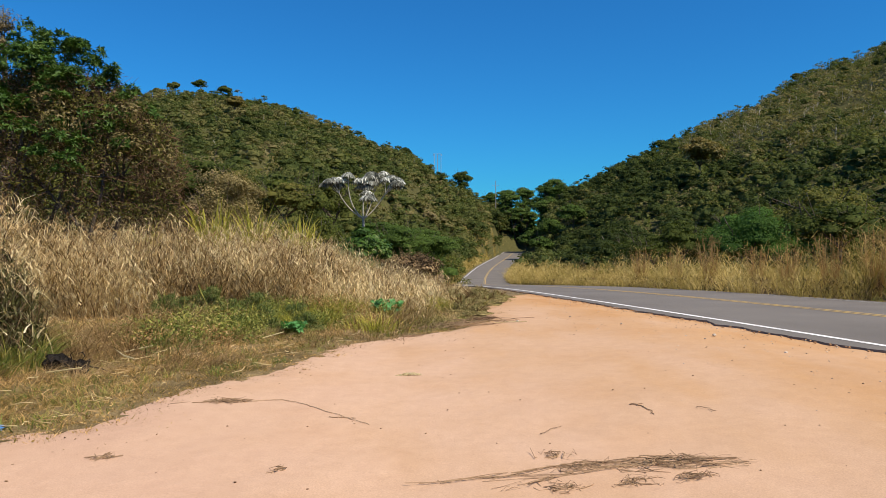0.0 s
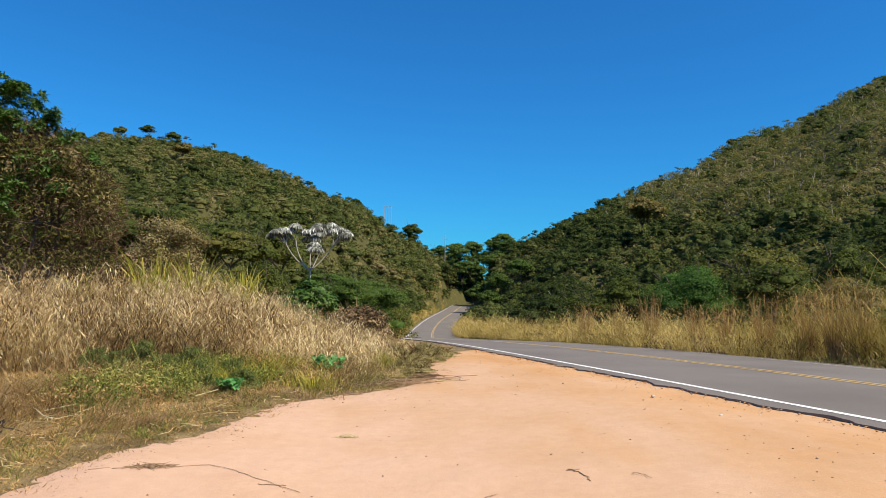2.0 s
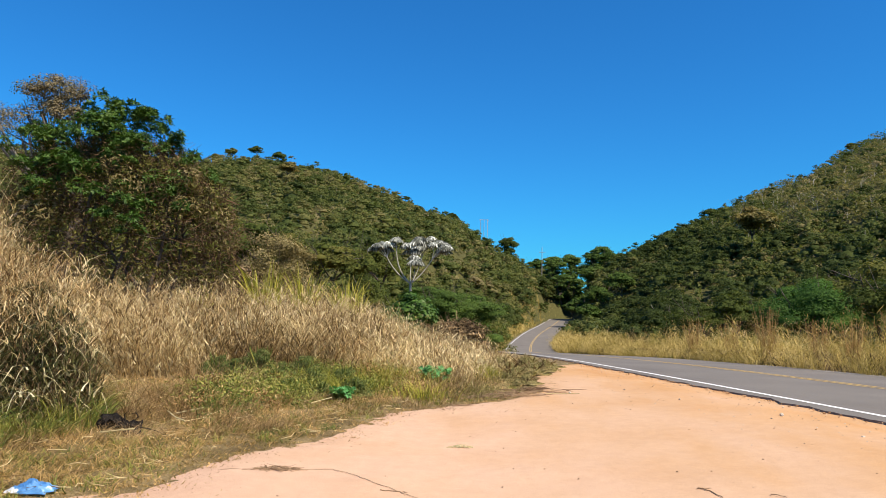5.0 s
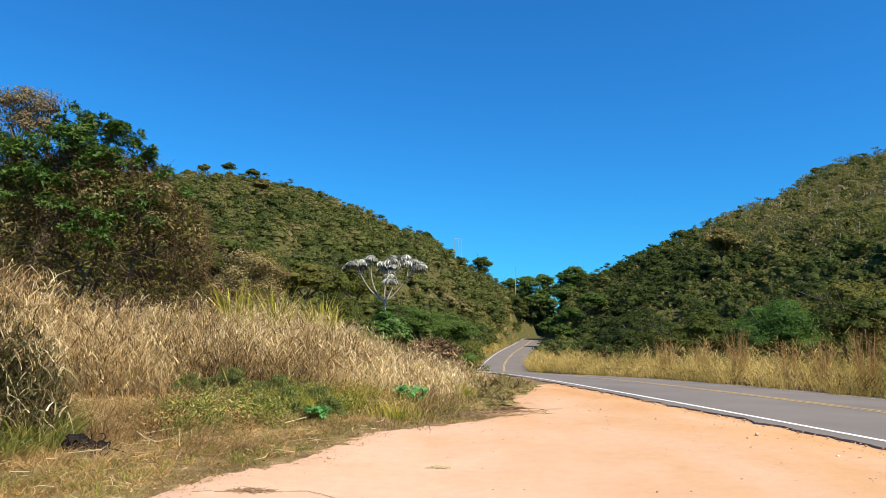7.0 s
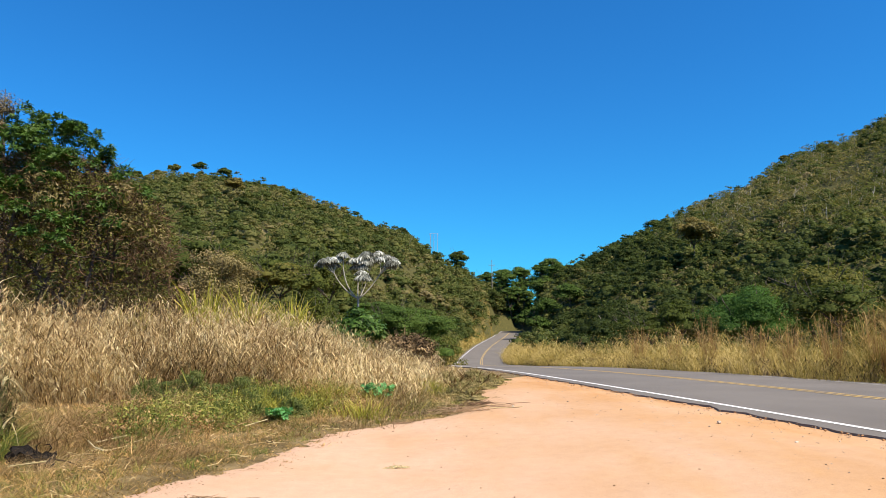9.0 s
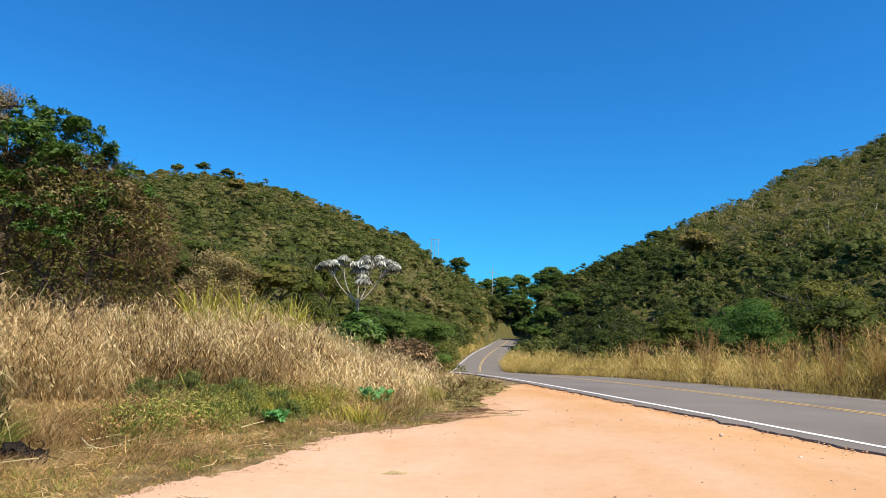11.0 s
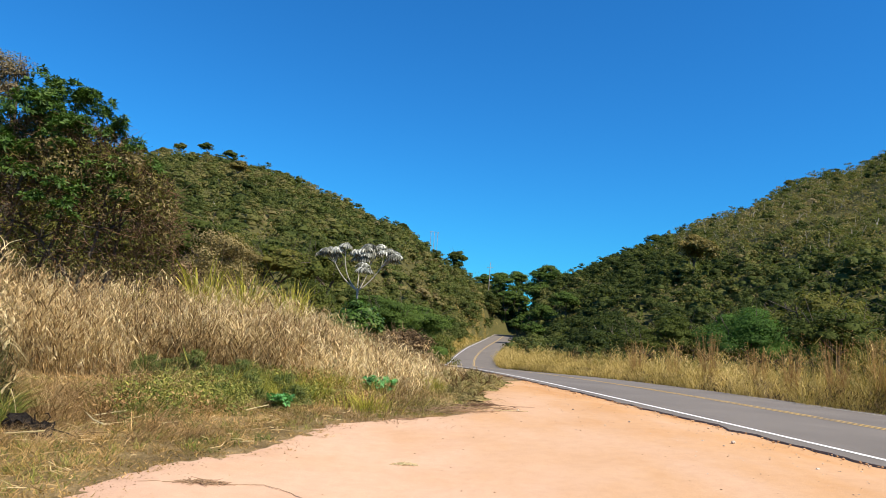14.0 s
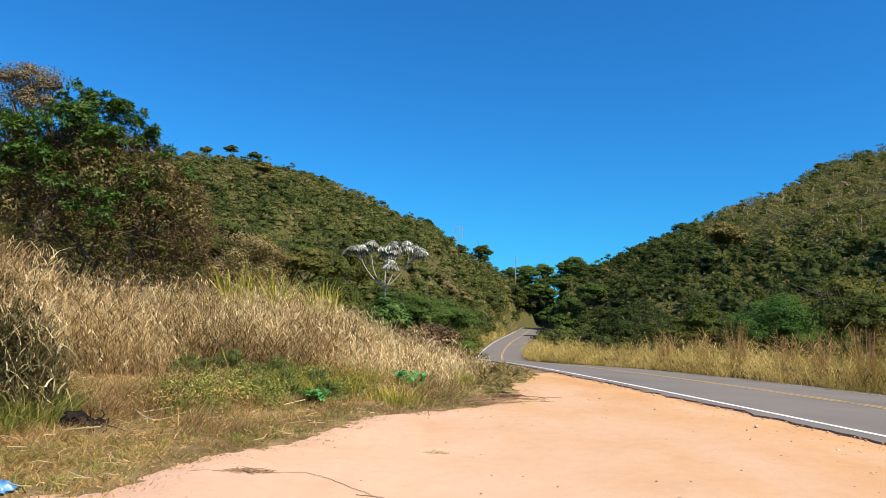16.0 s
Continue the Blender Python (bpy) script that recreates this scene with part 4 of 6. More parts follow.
def broad_tree():
    rand = np.random.default_rng(77)
    x0, y0 = -11.6, 20.2
    z0 = ground_at(x0, y0)
    t = thing("tree", (x0, y0, z0), "broad tree with glossy green top and withered brown lower leaves", "tree")
    green = [(-0.46, 0.0, 6.82, 0.5, 0.4), (0.2, 0.2, 6.57, 0.5, 0.4), (0.94, 0.0, 6.27, 0.45, 0.35), (1.4, 0.1, 6.22, 0.35, 0.3), (1.85, 0.0, 5.57, 0.45, 0.35), (2.3, -0.1, 5.17, 0.35, 0.25), (-2.96, 0.1, 5.82, 0.6, 0.4), (-2.2, 0.2, 6.07, 0.75, 0.45), (-1.3, 0.0, 5.87, 0.85, 0.5), (-0.3, -0.4, 5.87, 0.75, 0.45), (0.64, -0.5, 5.47, 0.6, 0.35), (0.4, -0.9, 4.82, 0.65, 0.35), (1.7, -0.7, 4.22, 0.5, 0.35), (0.9, -1.1, 3.92, 0.5, 0.3), (1.5, -1.0, 3.57, 0.4, 0.28), (-0.9, -0.7, 5.02, 0.6, 0.35), (-2.3, -0.5, 5.02, 0.6, 0.4), (-1.7, 0.0, 5.55, 0.6, 0.35), (0.1, 0.1, 5.6, 0.6, 0.35), (-0.5, -0.8, 4.7, 0.45, 0.3), (2.2, -0.5, 4.3, 0.4, 0.3), (-0.2, -1.3, 4.0, 0.5, 0.3), (2.5, -0.6, 3.6, 0.4, 0.28), (-1.6, -1.0, 4.3, 0.5, 0.3), (0.3, -1.5, 3.3, 0.4, 0.25), (1.3, -1.5, 3.1, 0.35, 0.22), (2.9, 0.1, 4.6, 0.35, 0.3)]
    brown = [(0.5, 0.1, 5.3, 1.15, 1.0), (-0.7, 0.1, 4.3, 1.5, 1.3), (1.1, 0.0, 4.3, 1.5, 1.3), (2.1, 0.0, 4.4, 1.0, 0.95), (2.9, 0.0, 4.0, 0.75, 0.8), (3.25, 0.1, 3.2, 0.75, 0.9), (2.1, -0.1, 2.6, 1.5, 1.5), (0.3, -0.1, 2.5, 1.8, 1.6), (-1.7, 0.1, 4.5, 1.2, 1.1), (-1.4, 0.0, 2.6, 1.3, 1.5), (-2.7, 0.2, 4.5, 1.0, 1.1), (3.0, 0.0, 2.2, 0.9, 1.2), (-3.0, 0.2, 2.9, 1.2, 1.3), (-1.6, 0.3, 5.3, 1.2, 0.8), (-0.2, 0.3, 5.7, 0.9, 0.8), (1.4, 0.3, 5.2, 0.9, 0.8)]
    b = Build()
    for i in range(7):
        a = i * 0.9
        base = np.array([-2.2 + 0.75 * i + 0.2 * rand.normal(), 0.3 * rand.normal(), -0.3])
        lob = green[i]
        end = np.array([lob[0], lob[1], lob[2] - 0.3])
        mid = base + (end - base) * 0.5 + rand.normal(size=3) * 0.25
        tube(b, [base, base + (mid - base) * 0.5, mid, end], [0.075, 0.065, 0.05, 0.02], 6)
        for _ in range(12):
            s = base + (end - base) * rand.uniform(0.3, 0.95)
            e = s + rand.normal(size=3) * [0.7, 0.6, 0.4] + [0, 0, 0.3]
            tube(b, [s, s + (e - s) * 0.5 + rand.normal(size=3) * 0.1, e], [0.03, 0.022, 0.008], 4)
    part("trunk", b, M_DARKBARK, t, "dark forked stems", smooth=True)
    b = Build()
    sprays = []
    for (cx, cy, cz, rx, rz) in green:
        p, d = shell((cx, cy, cz), rx, rz * 1.6, 9, rand, -0.2)
        sprays += [(*q, rx * rand.uniform(0.35, 0.6), rz * rand.uniform(0.5, 0.9)) for q in p]
    for (cx, cy, cz, rx, rz) in sprays:
        thick = 215 if cz > 4.9 else 120
        c, d = shell((cx, cy, cz), rx, rz, int(thick * rx), rand, -0.3)
        rosettes(b, c, d * 0.6 + [0, 0, 0.7] + rand.normal(size=d.shape) * 0.3, 8, 0.15, 0.040, 0.5, rand)
    tagged(part("crown", b, M_TOPLEAF, t, "glossy green leaves in tufts"), kind="stuff")
    b = Build()
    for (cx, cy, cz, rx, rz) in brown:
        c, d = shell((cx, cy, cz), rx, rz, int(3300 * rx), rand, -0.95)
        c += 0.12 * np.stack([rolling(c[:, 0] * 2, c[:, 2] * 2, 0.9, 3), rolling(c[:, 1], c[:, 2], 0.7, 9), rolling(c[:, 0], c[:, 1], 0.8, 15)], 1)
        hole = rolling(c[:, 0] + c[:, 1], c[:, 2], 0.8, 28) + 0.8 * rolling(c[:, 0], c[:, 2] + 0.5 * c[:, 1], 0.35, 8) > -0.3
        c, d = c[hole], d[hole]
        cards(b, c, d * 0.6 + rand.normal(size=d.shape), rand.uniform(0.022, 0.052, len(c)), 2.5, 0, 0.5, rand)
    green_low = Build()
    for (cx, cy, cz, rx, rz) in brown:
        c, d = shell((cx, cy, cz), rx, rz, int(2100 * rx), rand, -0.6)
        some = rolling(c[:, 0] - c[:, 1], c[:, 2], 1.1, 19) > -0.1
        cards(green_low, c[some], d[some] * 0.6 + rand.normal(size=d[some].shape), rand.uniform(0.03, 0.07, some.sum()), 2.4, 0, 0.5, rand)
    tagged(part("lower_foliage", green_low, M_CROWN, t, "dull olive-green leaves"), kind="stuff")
    # brown leaves, coloured darker for the shade in the lower crown
    tagged(part("dry_foliage", b, M_SHADEDLEAF, t, "withered brown leaves with the shade of the lower crown in their colour"), kind="stuff")
    # tan leaves, mostly on the right edge; their colour carries its sunlit tone
    b = Build()
    for (cx, cy, cz, rx) in ((2.5, -0.4, 4.75, 0.45), (2.95, -0.3, 4.2, 0.55), (3.3, -0.2, 3.5, 0.6), (3.45, -0.1, 2.8, 0.55), (2.6, -0.7, 3.8, 0.5), (0.6, -1.0, 5.0, 0.5), (-1.9, -0.8, 3.6, 0.7), (1.0, -1.2, 4.4, 0.5)):
        c, d = shell((cx, cy, cz), rx, rx * 0.8, int(560 * rx), rand, -0.8)
        cards(b, c, d + rand.normal(size=d.shape) * 0.8, rand.uniform(0.035, 0.075, len(c)), 2.3, 0, 0.5, rand)
    tagged(part("tan_foliage", b, M_TANLEAF, t, "sunlit tan dying leaves"), kind="stuff")
    b = Build()
    for (cx, cy, cz, rx, rz) in brown:
        c, d = shell((cx, cy, cz), rx * 1.03, rz * 1.03, 190, rand, -0.9)
        for q, w in zip(c, d):
            e = q + (w * 0.5 + rand.normal(size=3) * 0.8) * rand.uniform(0.15, 0.45)
            tube(b, [q, (q + e) / 2 + rand.normal(size=3) * 0.06, e], [0.007, 0.005, 0.003], 3)
    tagged(part("twig_tangle", b, M_DARKTWIG, t, "bare tangled twigs"), kind="stuff")


broad_tree()
make_tree(place(-37.3, 30), 5.6, 1.3, 0.95, 2600, 0.055, 82, "half-bare slender tree with ashen twigs behind the broad tree", M_ASHLEAF, M_BARK, dense=False)
make_tree(place(-34.0, 29), 9.3, 1.55, 0.95, 9000, 0.07, 81, "slender tree with ashen tan withering leaves behind the broad tree", M_ASHLEAF, dense=False)


def cecropia():
    rand = np.random.default_rng(12)
    d0 = 46.0
    base = place(-6.6, d0)
    t = thing("cecropia_tree", base, "young cecropia with bare candelabra branches and silvery white leaves", "tree")

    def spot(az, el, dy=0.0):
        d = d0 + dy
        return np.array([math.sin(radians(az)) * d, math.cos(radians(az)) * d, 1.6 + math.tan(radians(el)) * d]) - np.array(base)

    def bent(a, b, c, n=9):
        u = np.linspace(0, 1, n)[:, None]
        return (1 - u) ** 2 * a + 2 * u * (1 - u) * b + u ** 2 * c

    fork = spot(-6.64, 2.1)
    b = Build()
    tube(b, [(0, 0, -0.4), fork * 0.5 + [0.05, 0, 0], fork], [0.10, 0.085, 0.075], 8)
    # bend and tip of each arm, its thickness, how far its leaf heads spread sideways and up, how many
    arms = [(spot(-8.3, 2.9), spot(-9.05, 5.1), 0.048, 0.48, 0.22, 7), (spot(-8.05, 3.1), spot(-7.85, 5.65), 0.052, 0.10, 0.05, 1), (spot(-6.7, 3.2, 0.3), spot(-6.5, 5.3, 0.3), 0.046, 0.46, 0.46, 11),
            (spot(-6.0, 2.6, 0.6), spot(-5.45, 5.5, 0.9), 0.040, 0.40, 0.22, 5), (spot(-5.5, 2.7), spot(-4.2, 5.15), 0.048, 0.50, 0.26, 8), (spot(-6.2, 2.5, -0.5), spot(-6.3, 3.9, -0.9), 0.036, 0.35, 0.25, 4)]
    heads = []
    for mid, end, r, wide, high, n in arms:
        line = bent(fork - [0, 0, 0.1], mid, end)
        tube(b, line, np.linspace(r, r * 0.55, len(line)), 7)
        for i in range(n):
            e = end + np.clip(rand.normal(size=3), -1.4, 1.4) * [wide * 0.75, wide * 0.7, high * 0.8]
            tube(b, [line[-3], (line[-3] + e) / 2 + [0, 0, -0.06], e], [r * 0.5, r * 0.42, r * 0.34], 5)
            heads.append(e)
    part("trunk", b, M_PALEBARK, t, "smooth pale candelabra branches", smooth=True)
    b = Build()
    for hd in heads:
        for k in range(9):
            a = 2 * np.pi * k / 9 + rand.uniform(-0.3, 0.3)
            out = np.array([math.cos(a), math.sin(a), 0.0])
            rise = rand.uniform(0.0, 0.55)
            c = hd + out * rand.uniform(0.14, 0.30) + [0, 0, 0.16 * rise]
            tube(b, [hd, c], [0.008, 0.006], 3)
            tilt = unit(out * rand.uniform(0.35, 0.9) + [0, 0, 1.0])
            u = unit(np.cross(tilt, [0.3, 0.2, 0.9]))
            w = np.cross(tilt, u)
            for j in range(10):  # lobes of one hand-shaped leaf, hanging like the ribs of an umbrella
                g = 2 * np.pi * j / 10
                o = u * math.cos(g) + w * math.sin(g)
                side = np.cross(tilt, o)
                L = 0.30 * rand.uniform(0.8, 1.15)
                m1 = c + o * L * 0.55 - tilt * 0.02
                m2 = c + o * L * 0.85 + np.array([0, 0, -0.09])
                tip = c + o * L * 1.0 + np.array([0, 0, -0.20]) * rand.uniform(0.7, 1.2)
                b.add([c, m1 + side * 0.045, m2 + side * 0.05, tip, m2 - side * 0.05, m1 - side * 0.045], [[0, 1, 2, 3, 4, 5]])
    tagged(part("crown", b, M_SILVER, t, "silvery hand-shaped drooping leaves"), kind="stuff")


cecropia()


# ---------------------------------------------------------------- shrubs
def make_shrub(at, h, r, leaf, leaves, size, seed, label, bark=None, name="shrub", group=""):
    rand = np.random.default_rng(seed)
    t = thing(name, at, label, "shrub", group)
    b = Build()
    for i in range(14):
        a = rand.uniform(0, 6.28)
        e = np.array([math.cos(a) * r * rand.uniform(0.2, 0.8), math.sin(a) * r * rand.uniform(0.2, 0.8), h * rand.uniform(0.6, 1.0)])
        tube(b, [(0.1 * math.cos(a), 0.1 * math.sin(a), -0.2), e * [0.4, 0.4, 0.5], e], [0.03, 0.022, 0.006], 4)
    part("branch_frame", b, bark or M_BARK, t)
    b = Build()
    p, nrm = blobs(2, leaves // 2, np.array([h, h * 0.85]), np.array([r, r]), np.array([0.9, 0.9]), rand)
    low, nl = blobs(1, leaves // 3, np.array([h * 0.6]), np.array([r * 1.05]), np.array([0.9]), rand)
    p, nrm = np.concatenate([p.reshape(-1, 3), low.reshape(-1, 3)]), np.concatenate([nrm.reshape(-1, 3), nl.reshape(-1, 3)])
    p[:, 2] = np.maximum(p[:, 2], 0.05)
    tri_leaves(b, p, nrm, size * rand.uniform(0.6, 1.3, len(p)), 0, 0.5, rand)
    tagged(part("foliage", b, leaf, t), kind="stuff")
    return t


make_shrub(place(-6.9, 42), 2.75, 2.1, M_TOPLEAF, 5200, 0.20, 101, "dense glossy green shrub at the foot of the cecropia")
make_shrub(place(-10.0, 44), 2.9, 2.2, M_CROWN, 3600, 0.14, 102, "dark green shrub behind the dry grass")
make_shrub(place(-17.6, 42), 4.9, 2.7, M_TANLEAF, 9000, 0.11, 103, "leafless-looking tan shrub behind the grass field", M_TWIG)
make_shrub(place(-2.8, 40), 2.5, 2.4, M_BROWNLEAF, 6500, 0.11, 104, "reddish-brown withered shrub beyond the grass", M_TWIG)
make_shrub(place(-1.9, 58), 2.7, 2.4, M_BROWNLEAF, 6000, 0.13, 105, "reddish-brown withered shrub beyond the grass", M_TWIG)
make_shrub(place(-20.5, 30), 2.4, 1.3, M_BROWNLEAF, 4000, 0.10, 106, "brown and green shrub beside the broad tree", M_TWIG)
make_shrub(place(-4.6, 44), 1.9, 1.4, M_TANLEAF, 3000, 0.11, 107, "straw-brown shrub near the cecropia", M_TWIG)
make_shrub(place(0.3, 84), 4.0, 3.4, M_CROWN, 5000, 0.2, 108, "dark shrub at the wooded foot of the hill")

# ---------------------------------------------------------------- grass


def field_points(n, az0, az1, d0, d1, rand, bias=1.0):
    az = rand.uniform(az0, az1, n)
    d = d0 + (d1 - d0) * rand.uniform(0, 1, n) ** bias
    x, y = lonlat(az, d)
    return az, d, x, y


def field_height(az, x, y):
    """How tall the dry grass stands: over a man's head beside the tree, knee-high at the tip by the road."""
    return np.interp(az, [-50, -24, -14, -8, -4, -1, 2, 6], [1.95, 1.85, 1.7, 1.35, 1.1, 0.75, 0.45, 0.3]) * (1 + 0.16 * rolling(x, y, 3.0, 5) + 0.12 * rolling(x, y, 1.2, 25))


def tussocks(cx, cy, each, spread, rand):
    """Blade roots gathered in tussocks; the blades lean out from each middle."""
    n = len(cx)
    a = rand.uniform(0, 2 * np.pi, n * each)
    q = np.abs(rand.normal(size=n * each)) * np.repeat(spread, each)
    x, y = np.repeat(cx, each) + np.cos(a) * q, np.repeat(cy, each) + np.sin(a) * q
    return x, y, a + rand.normal(size=n * each) * 0.7


def tall_field():
    rand = np.random.default_rng(51)
    b = Build()
    for n, d0, d1, bias, each in ((1150, 15.2, 21.0, 1.0, 22), (820, 19.0, 36.0, 1.25, 20)):
        az, d, x, y = field_points(n, -50, 5.2, d0, d1, rand, bias)
        ok = (lot_depth(x, y) < -1.3 - 1.6 * step(-3, -12, az)) & (d < np.interp(az, [-50, -12, -4, 0, 5], [36, 36, 33, 27, 21]))
        s, lat, _ = by_road(x, y)
        ok &= lat < -5.2
        hollow = np.exp(-((az + 20.3) / 2.6) ** 2) * step(17.4, 16.4, d)
        ok &= (rolling(x, y, 1.3, 33) > -0.62) & (rand.uniform(size=n) > 0.75 * hollow + 0.55 * step(-5, 1, az))
        az, x, y = az[ok], x[ok], y[ok]
        m = len(x)
        size = field_height(az, x, y) * rand.uniform(0.6, 1.2, m)
        x, y, face = tussocks(x, y, each, rand.uniform(0.12, 0.34, m), rand)
        h = np.repeat(size, each) * rand.uniform(0.45, 1.08, len(x))
        base = np.stack([x, y, land(x, y) - 0.03], 1)
        blades(b, base, h, rand.uniform(0.004, 0.011, len(x)), rand.uniform(0.05, 0.9, len(x)), 1.1, 3, 0, rand, face)
        # dry leaves that hang and curl from the stems
        for _ in range(3):
            k = rand.uniform(size=len(x)) < 0.95
            q = rand.uniform(0.1, 0.9, k.sum())
            up = base[k].copy()
            up[:, 2] += h[k] * q
            up[:, 0] += np.cos(face[k]) * h[k] * 0.25 * q
            up[:, 1] += np.sin(face[k]) * h[k] * 0.25 * q
            blades(b, up, rand.uniform(0.12, 0.36, k.sum()), rand.uniform(0.010, 0.028, k.sum()), rand.uniform(0.3, 1.6, k.sum()), 2.9, 2, 0, rand)
    # shorter tussocks straggling out in front
    az, d, x, y = field_points(1700, -50, 3, 10.5, 19.0, rand)
    out = -lot_depth(x, y) - (1.3 + 1.6 * step(-3, -12, az))
    ok = (out > -2.5) & (out < 1.0) & (by_road(x, y)[1] < -5.4) & (rand.uniform(size=len(x)) < 0.32 + 0.45 * step(-1.6, 0.6, out)) & (rolling(x, y, 2.4, 31) > -0.5)
    x, y, az, out = x[ok], y[ok], az[ok], out[ok]
    tall = field_height(az, x, y) * (0.14 + 0.36 * step(-1.3, 0.9, out)) * rand.uniform(0.6, 1.3, len(x))
    x, y, face = tussocks(x, y, 34, rand.uniform(0.12, 0.30, len(x)), rand)
    tall = np.repeat(tall, 34) * rand.uniform(0.4, 1.15, len(x))
    base = np.stack([x, y, land(x, y) - 0.02], 1)
    front = Build()
    blades(front, base, tall, rand.uniform(0.005, 0.014, len(x)), rand.uniform(0.3, 1.7, len(x)), 1.1, 3, 0, rand, face)
    tagged(part("straggling_tussocks", front, M_SWEPT), "low brown grass tussocks straggling out from the dry field", "dry grass", kind="stuff")
    az, d, x, y = field_points(3200, -48, 0, 15.6, 34, rand, 1.2)
    ok = (lot_depth(x, y) < -2.2) & (by_road(x, y)[1] < -6)
    base = np.stack([x, y, land(x, y)], 1)[ok]
    blades(b, base, field_height(az, x, y)[ok] * rand.uniform(1.0, 1.35, ok.sum()), rand.uniform(0.006, 0.012, ok.sum()), rand.uniform(0.05, 0.5, ok.sum()), 0.5, 4, 0, rand)
    tagged(part("dry_grass_field", b, M_STRAW), "tall dry straw-coloured grass covering the bank", "dry grass", kind="stuff")


tall_field()


def withered_tussocks():
    rand = np.random.default_rng(58)
    b = Build()
    az, d, x, y = field_points(900, -36, 0, 15.0, 21.0, rand)
    ok = np.nonzero((lot_depth(x, y) < -2.2) & (by_road(x, y)[1] < -6) & (rolling(x, y, 2.6, 22) + 1.1 * np.exp(-((az + 19.5) / 4.5) ** 2) * step(18.5, 16.5, d) > 0.35))[0][:300]
    x, y, az = x[ok], y[ok], az[ok]
    each = 60
    px, py, face = tussocks(x, y, each, rand.uniform(0.15, 0.35, len(x)), rand)
    h = np.repeat(field_height(az, x, y) * rand.uniform(0.45, 0.8, len(x)), each)
    base = np.stack([px, py, land(px, py) - 0.02], 1)
    base[:, 2] += h * rand.uniform(0, 1.0, len(px))
    blades(b, base, h * rand.uniform(0.2, 0.5, len(px)), rand.uniform(0.010, 0.026, len(px)), rand.uniform(0.3, 1.5, len(px)), 2.0, 3, 0, rand, face)
    tagged(part("withered_tussocks", b, M_RUSTSTRAW), "dark brown withered tussocks within the dry grass", "dry grass", kind="stuff")


withered_tussocks()


def weed_band():
    rand = np.random.default_rng(52)
    b = Build()
    az, d, x, y = field_points(26000, -46, 5.5, 9.5, 20.5, rand)
    dep = lot_depth(x, y)
    lim = 1.0 + 2.4 * step(-3, -14, az)
    s, lat, _ = by_road(x, y)
    ok = (dep < -0.35) & (lat < -4.6) & (az > -23.5) & (rolling(x, y, 2.6, 14) + 0.7 * rand.normal(size=len(x)) > 0.1 + np.abs(-dep - lim) * (0.9 - 0.65 * step(-8, -2, az)))
    x, y, az, dep = x[ok], y[ok], az[ok], dep[ok]
    base = np.stack([x, y, land(x, y) - 0.02], 1)
    h = rand.uniform(0.12, 0.42, len(x)) * (0.55 + 0.45 * step(-0.3, -1.8, dep))
    dull = (az + 3.0 * rand.normal(size=len(az)) > -8.5).astype(int)
    for kind in (0, 1):
        k = dull == kind
        blades(b, base[k], h[k] * (1 + 0.35 * kind), rand.uniform(0.006, 0.016, k.sum()), rand.uniform(0.1, 0.8, k.sum()), 0.7, 3, kind, rand)
        c = np.repeat(base[k], 4, 0) + rand.normal(size=(4 * k.sum(), 3)) * [0.06, 0.06, 0.0]
        c[:, 2] += np.repeat(h[k], 4) * rand.uniform(0.2, 0.95, len(c))
        cards(b, c, rand.normal(size=c.shape) + [0, 0, 0.7], rand.uniform(0.012, 0.030, len(c)), 1.9, kind, 0.5, rand)
    tagged(part("green_weeds", b, [M_GREENWEED, M_DULLWEED]), "knee-high green and yellowing weeds in front of the dry grass", "weeds", kind="stuff")


weed_band()


def weed_tufts():
    """Clumps of green, yellowing and rusty weeds along the foot of the dry grass."""
    rand = np.random.default_rng(57)
    kinds = (("green_weed_tufts", M_WEED, "knee-high green weeds growing in tufts before the dry grass", 62), ("yellow_weed_tufts", M_CANE, "yellow-green grass tufts before the dry grass", 12), ("rusty_weed_tufts", M_RUSSET, "rust-brown withered weeds among the green tufts", 12))
    for name, mat, label, count in kinds:
        b = Build()
        az, d, x, y = field_points(count * 9, -44, 4.5, 10.5, 20.0, rand)
        dep = lot_depth(x, y)
        _, lat, _ = by_road(x, y)
        want = 1.3 + 1.6 * step(-2, -12, az)
        ok = np.nonzero((np.abs(-dep - want) < 0.9) & (lat < -5.2) & (az > (-15 if mat is M_CANE else -23.5)) & (az < (-8 if mat is M_WEED else 4.5)))[0][:count]
        for i in ok:
            h, r = rand.uniform(0.26, 0.55) * (1 - 0.35 * step(-3, 3, az[i])), rand.uniform(0.18, 0.42)
            n = int((130 if mat is M_WEED else 220) * r / 0.3)
            px, py, face = tussocks(np.array([x[i]]), np.array([y[i]]), n, np.array([r]), rand)
            base = np.stack([px, py, land(px, py) - 0.02], 1)
            hh = h * rand.uniform(0.4, 1.1, n)
            blades(b, base, hh, rand.uniform(0.008, 0.02, n), rand.uniform(0.1, 0.9, n), 0.8, 3, 0, rand, face)
            if mat is M_WEED or mat is M_RUSSET:
                c = np.repeat(base, 4, 0) + rand.normal(size=(4 * n, 3)) * [0.07, 0.07, 0]
                c[:, 2] += np.repeat(hh, 4) * rand.uniform(0.2, 1.0, 4 * n)
                cards(b, c, rand.normal(size=c.shape) + [0, 0, 0.6], rand.uniform(0.016, 0.042, 4 * n), 1.8, 0, 0.5, rand)
        tagged(part(name, b, mat), label, "weeds", kind="stuff")


weed_tufts()


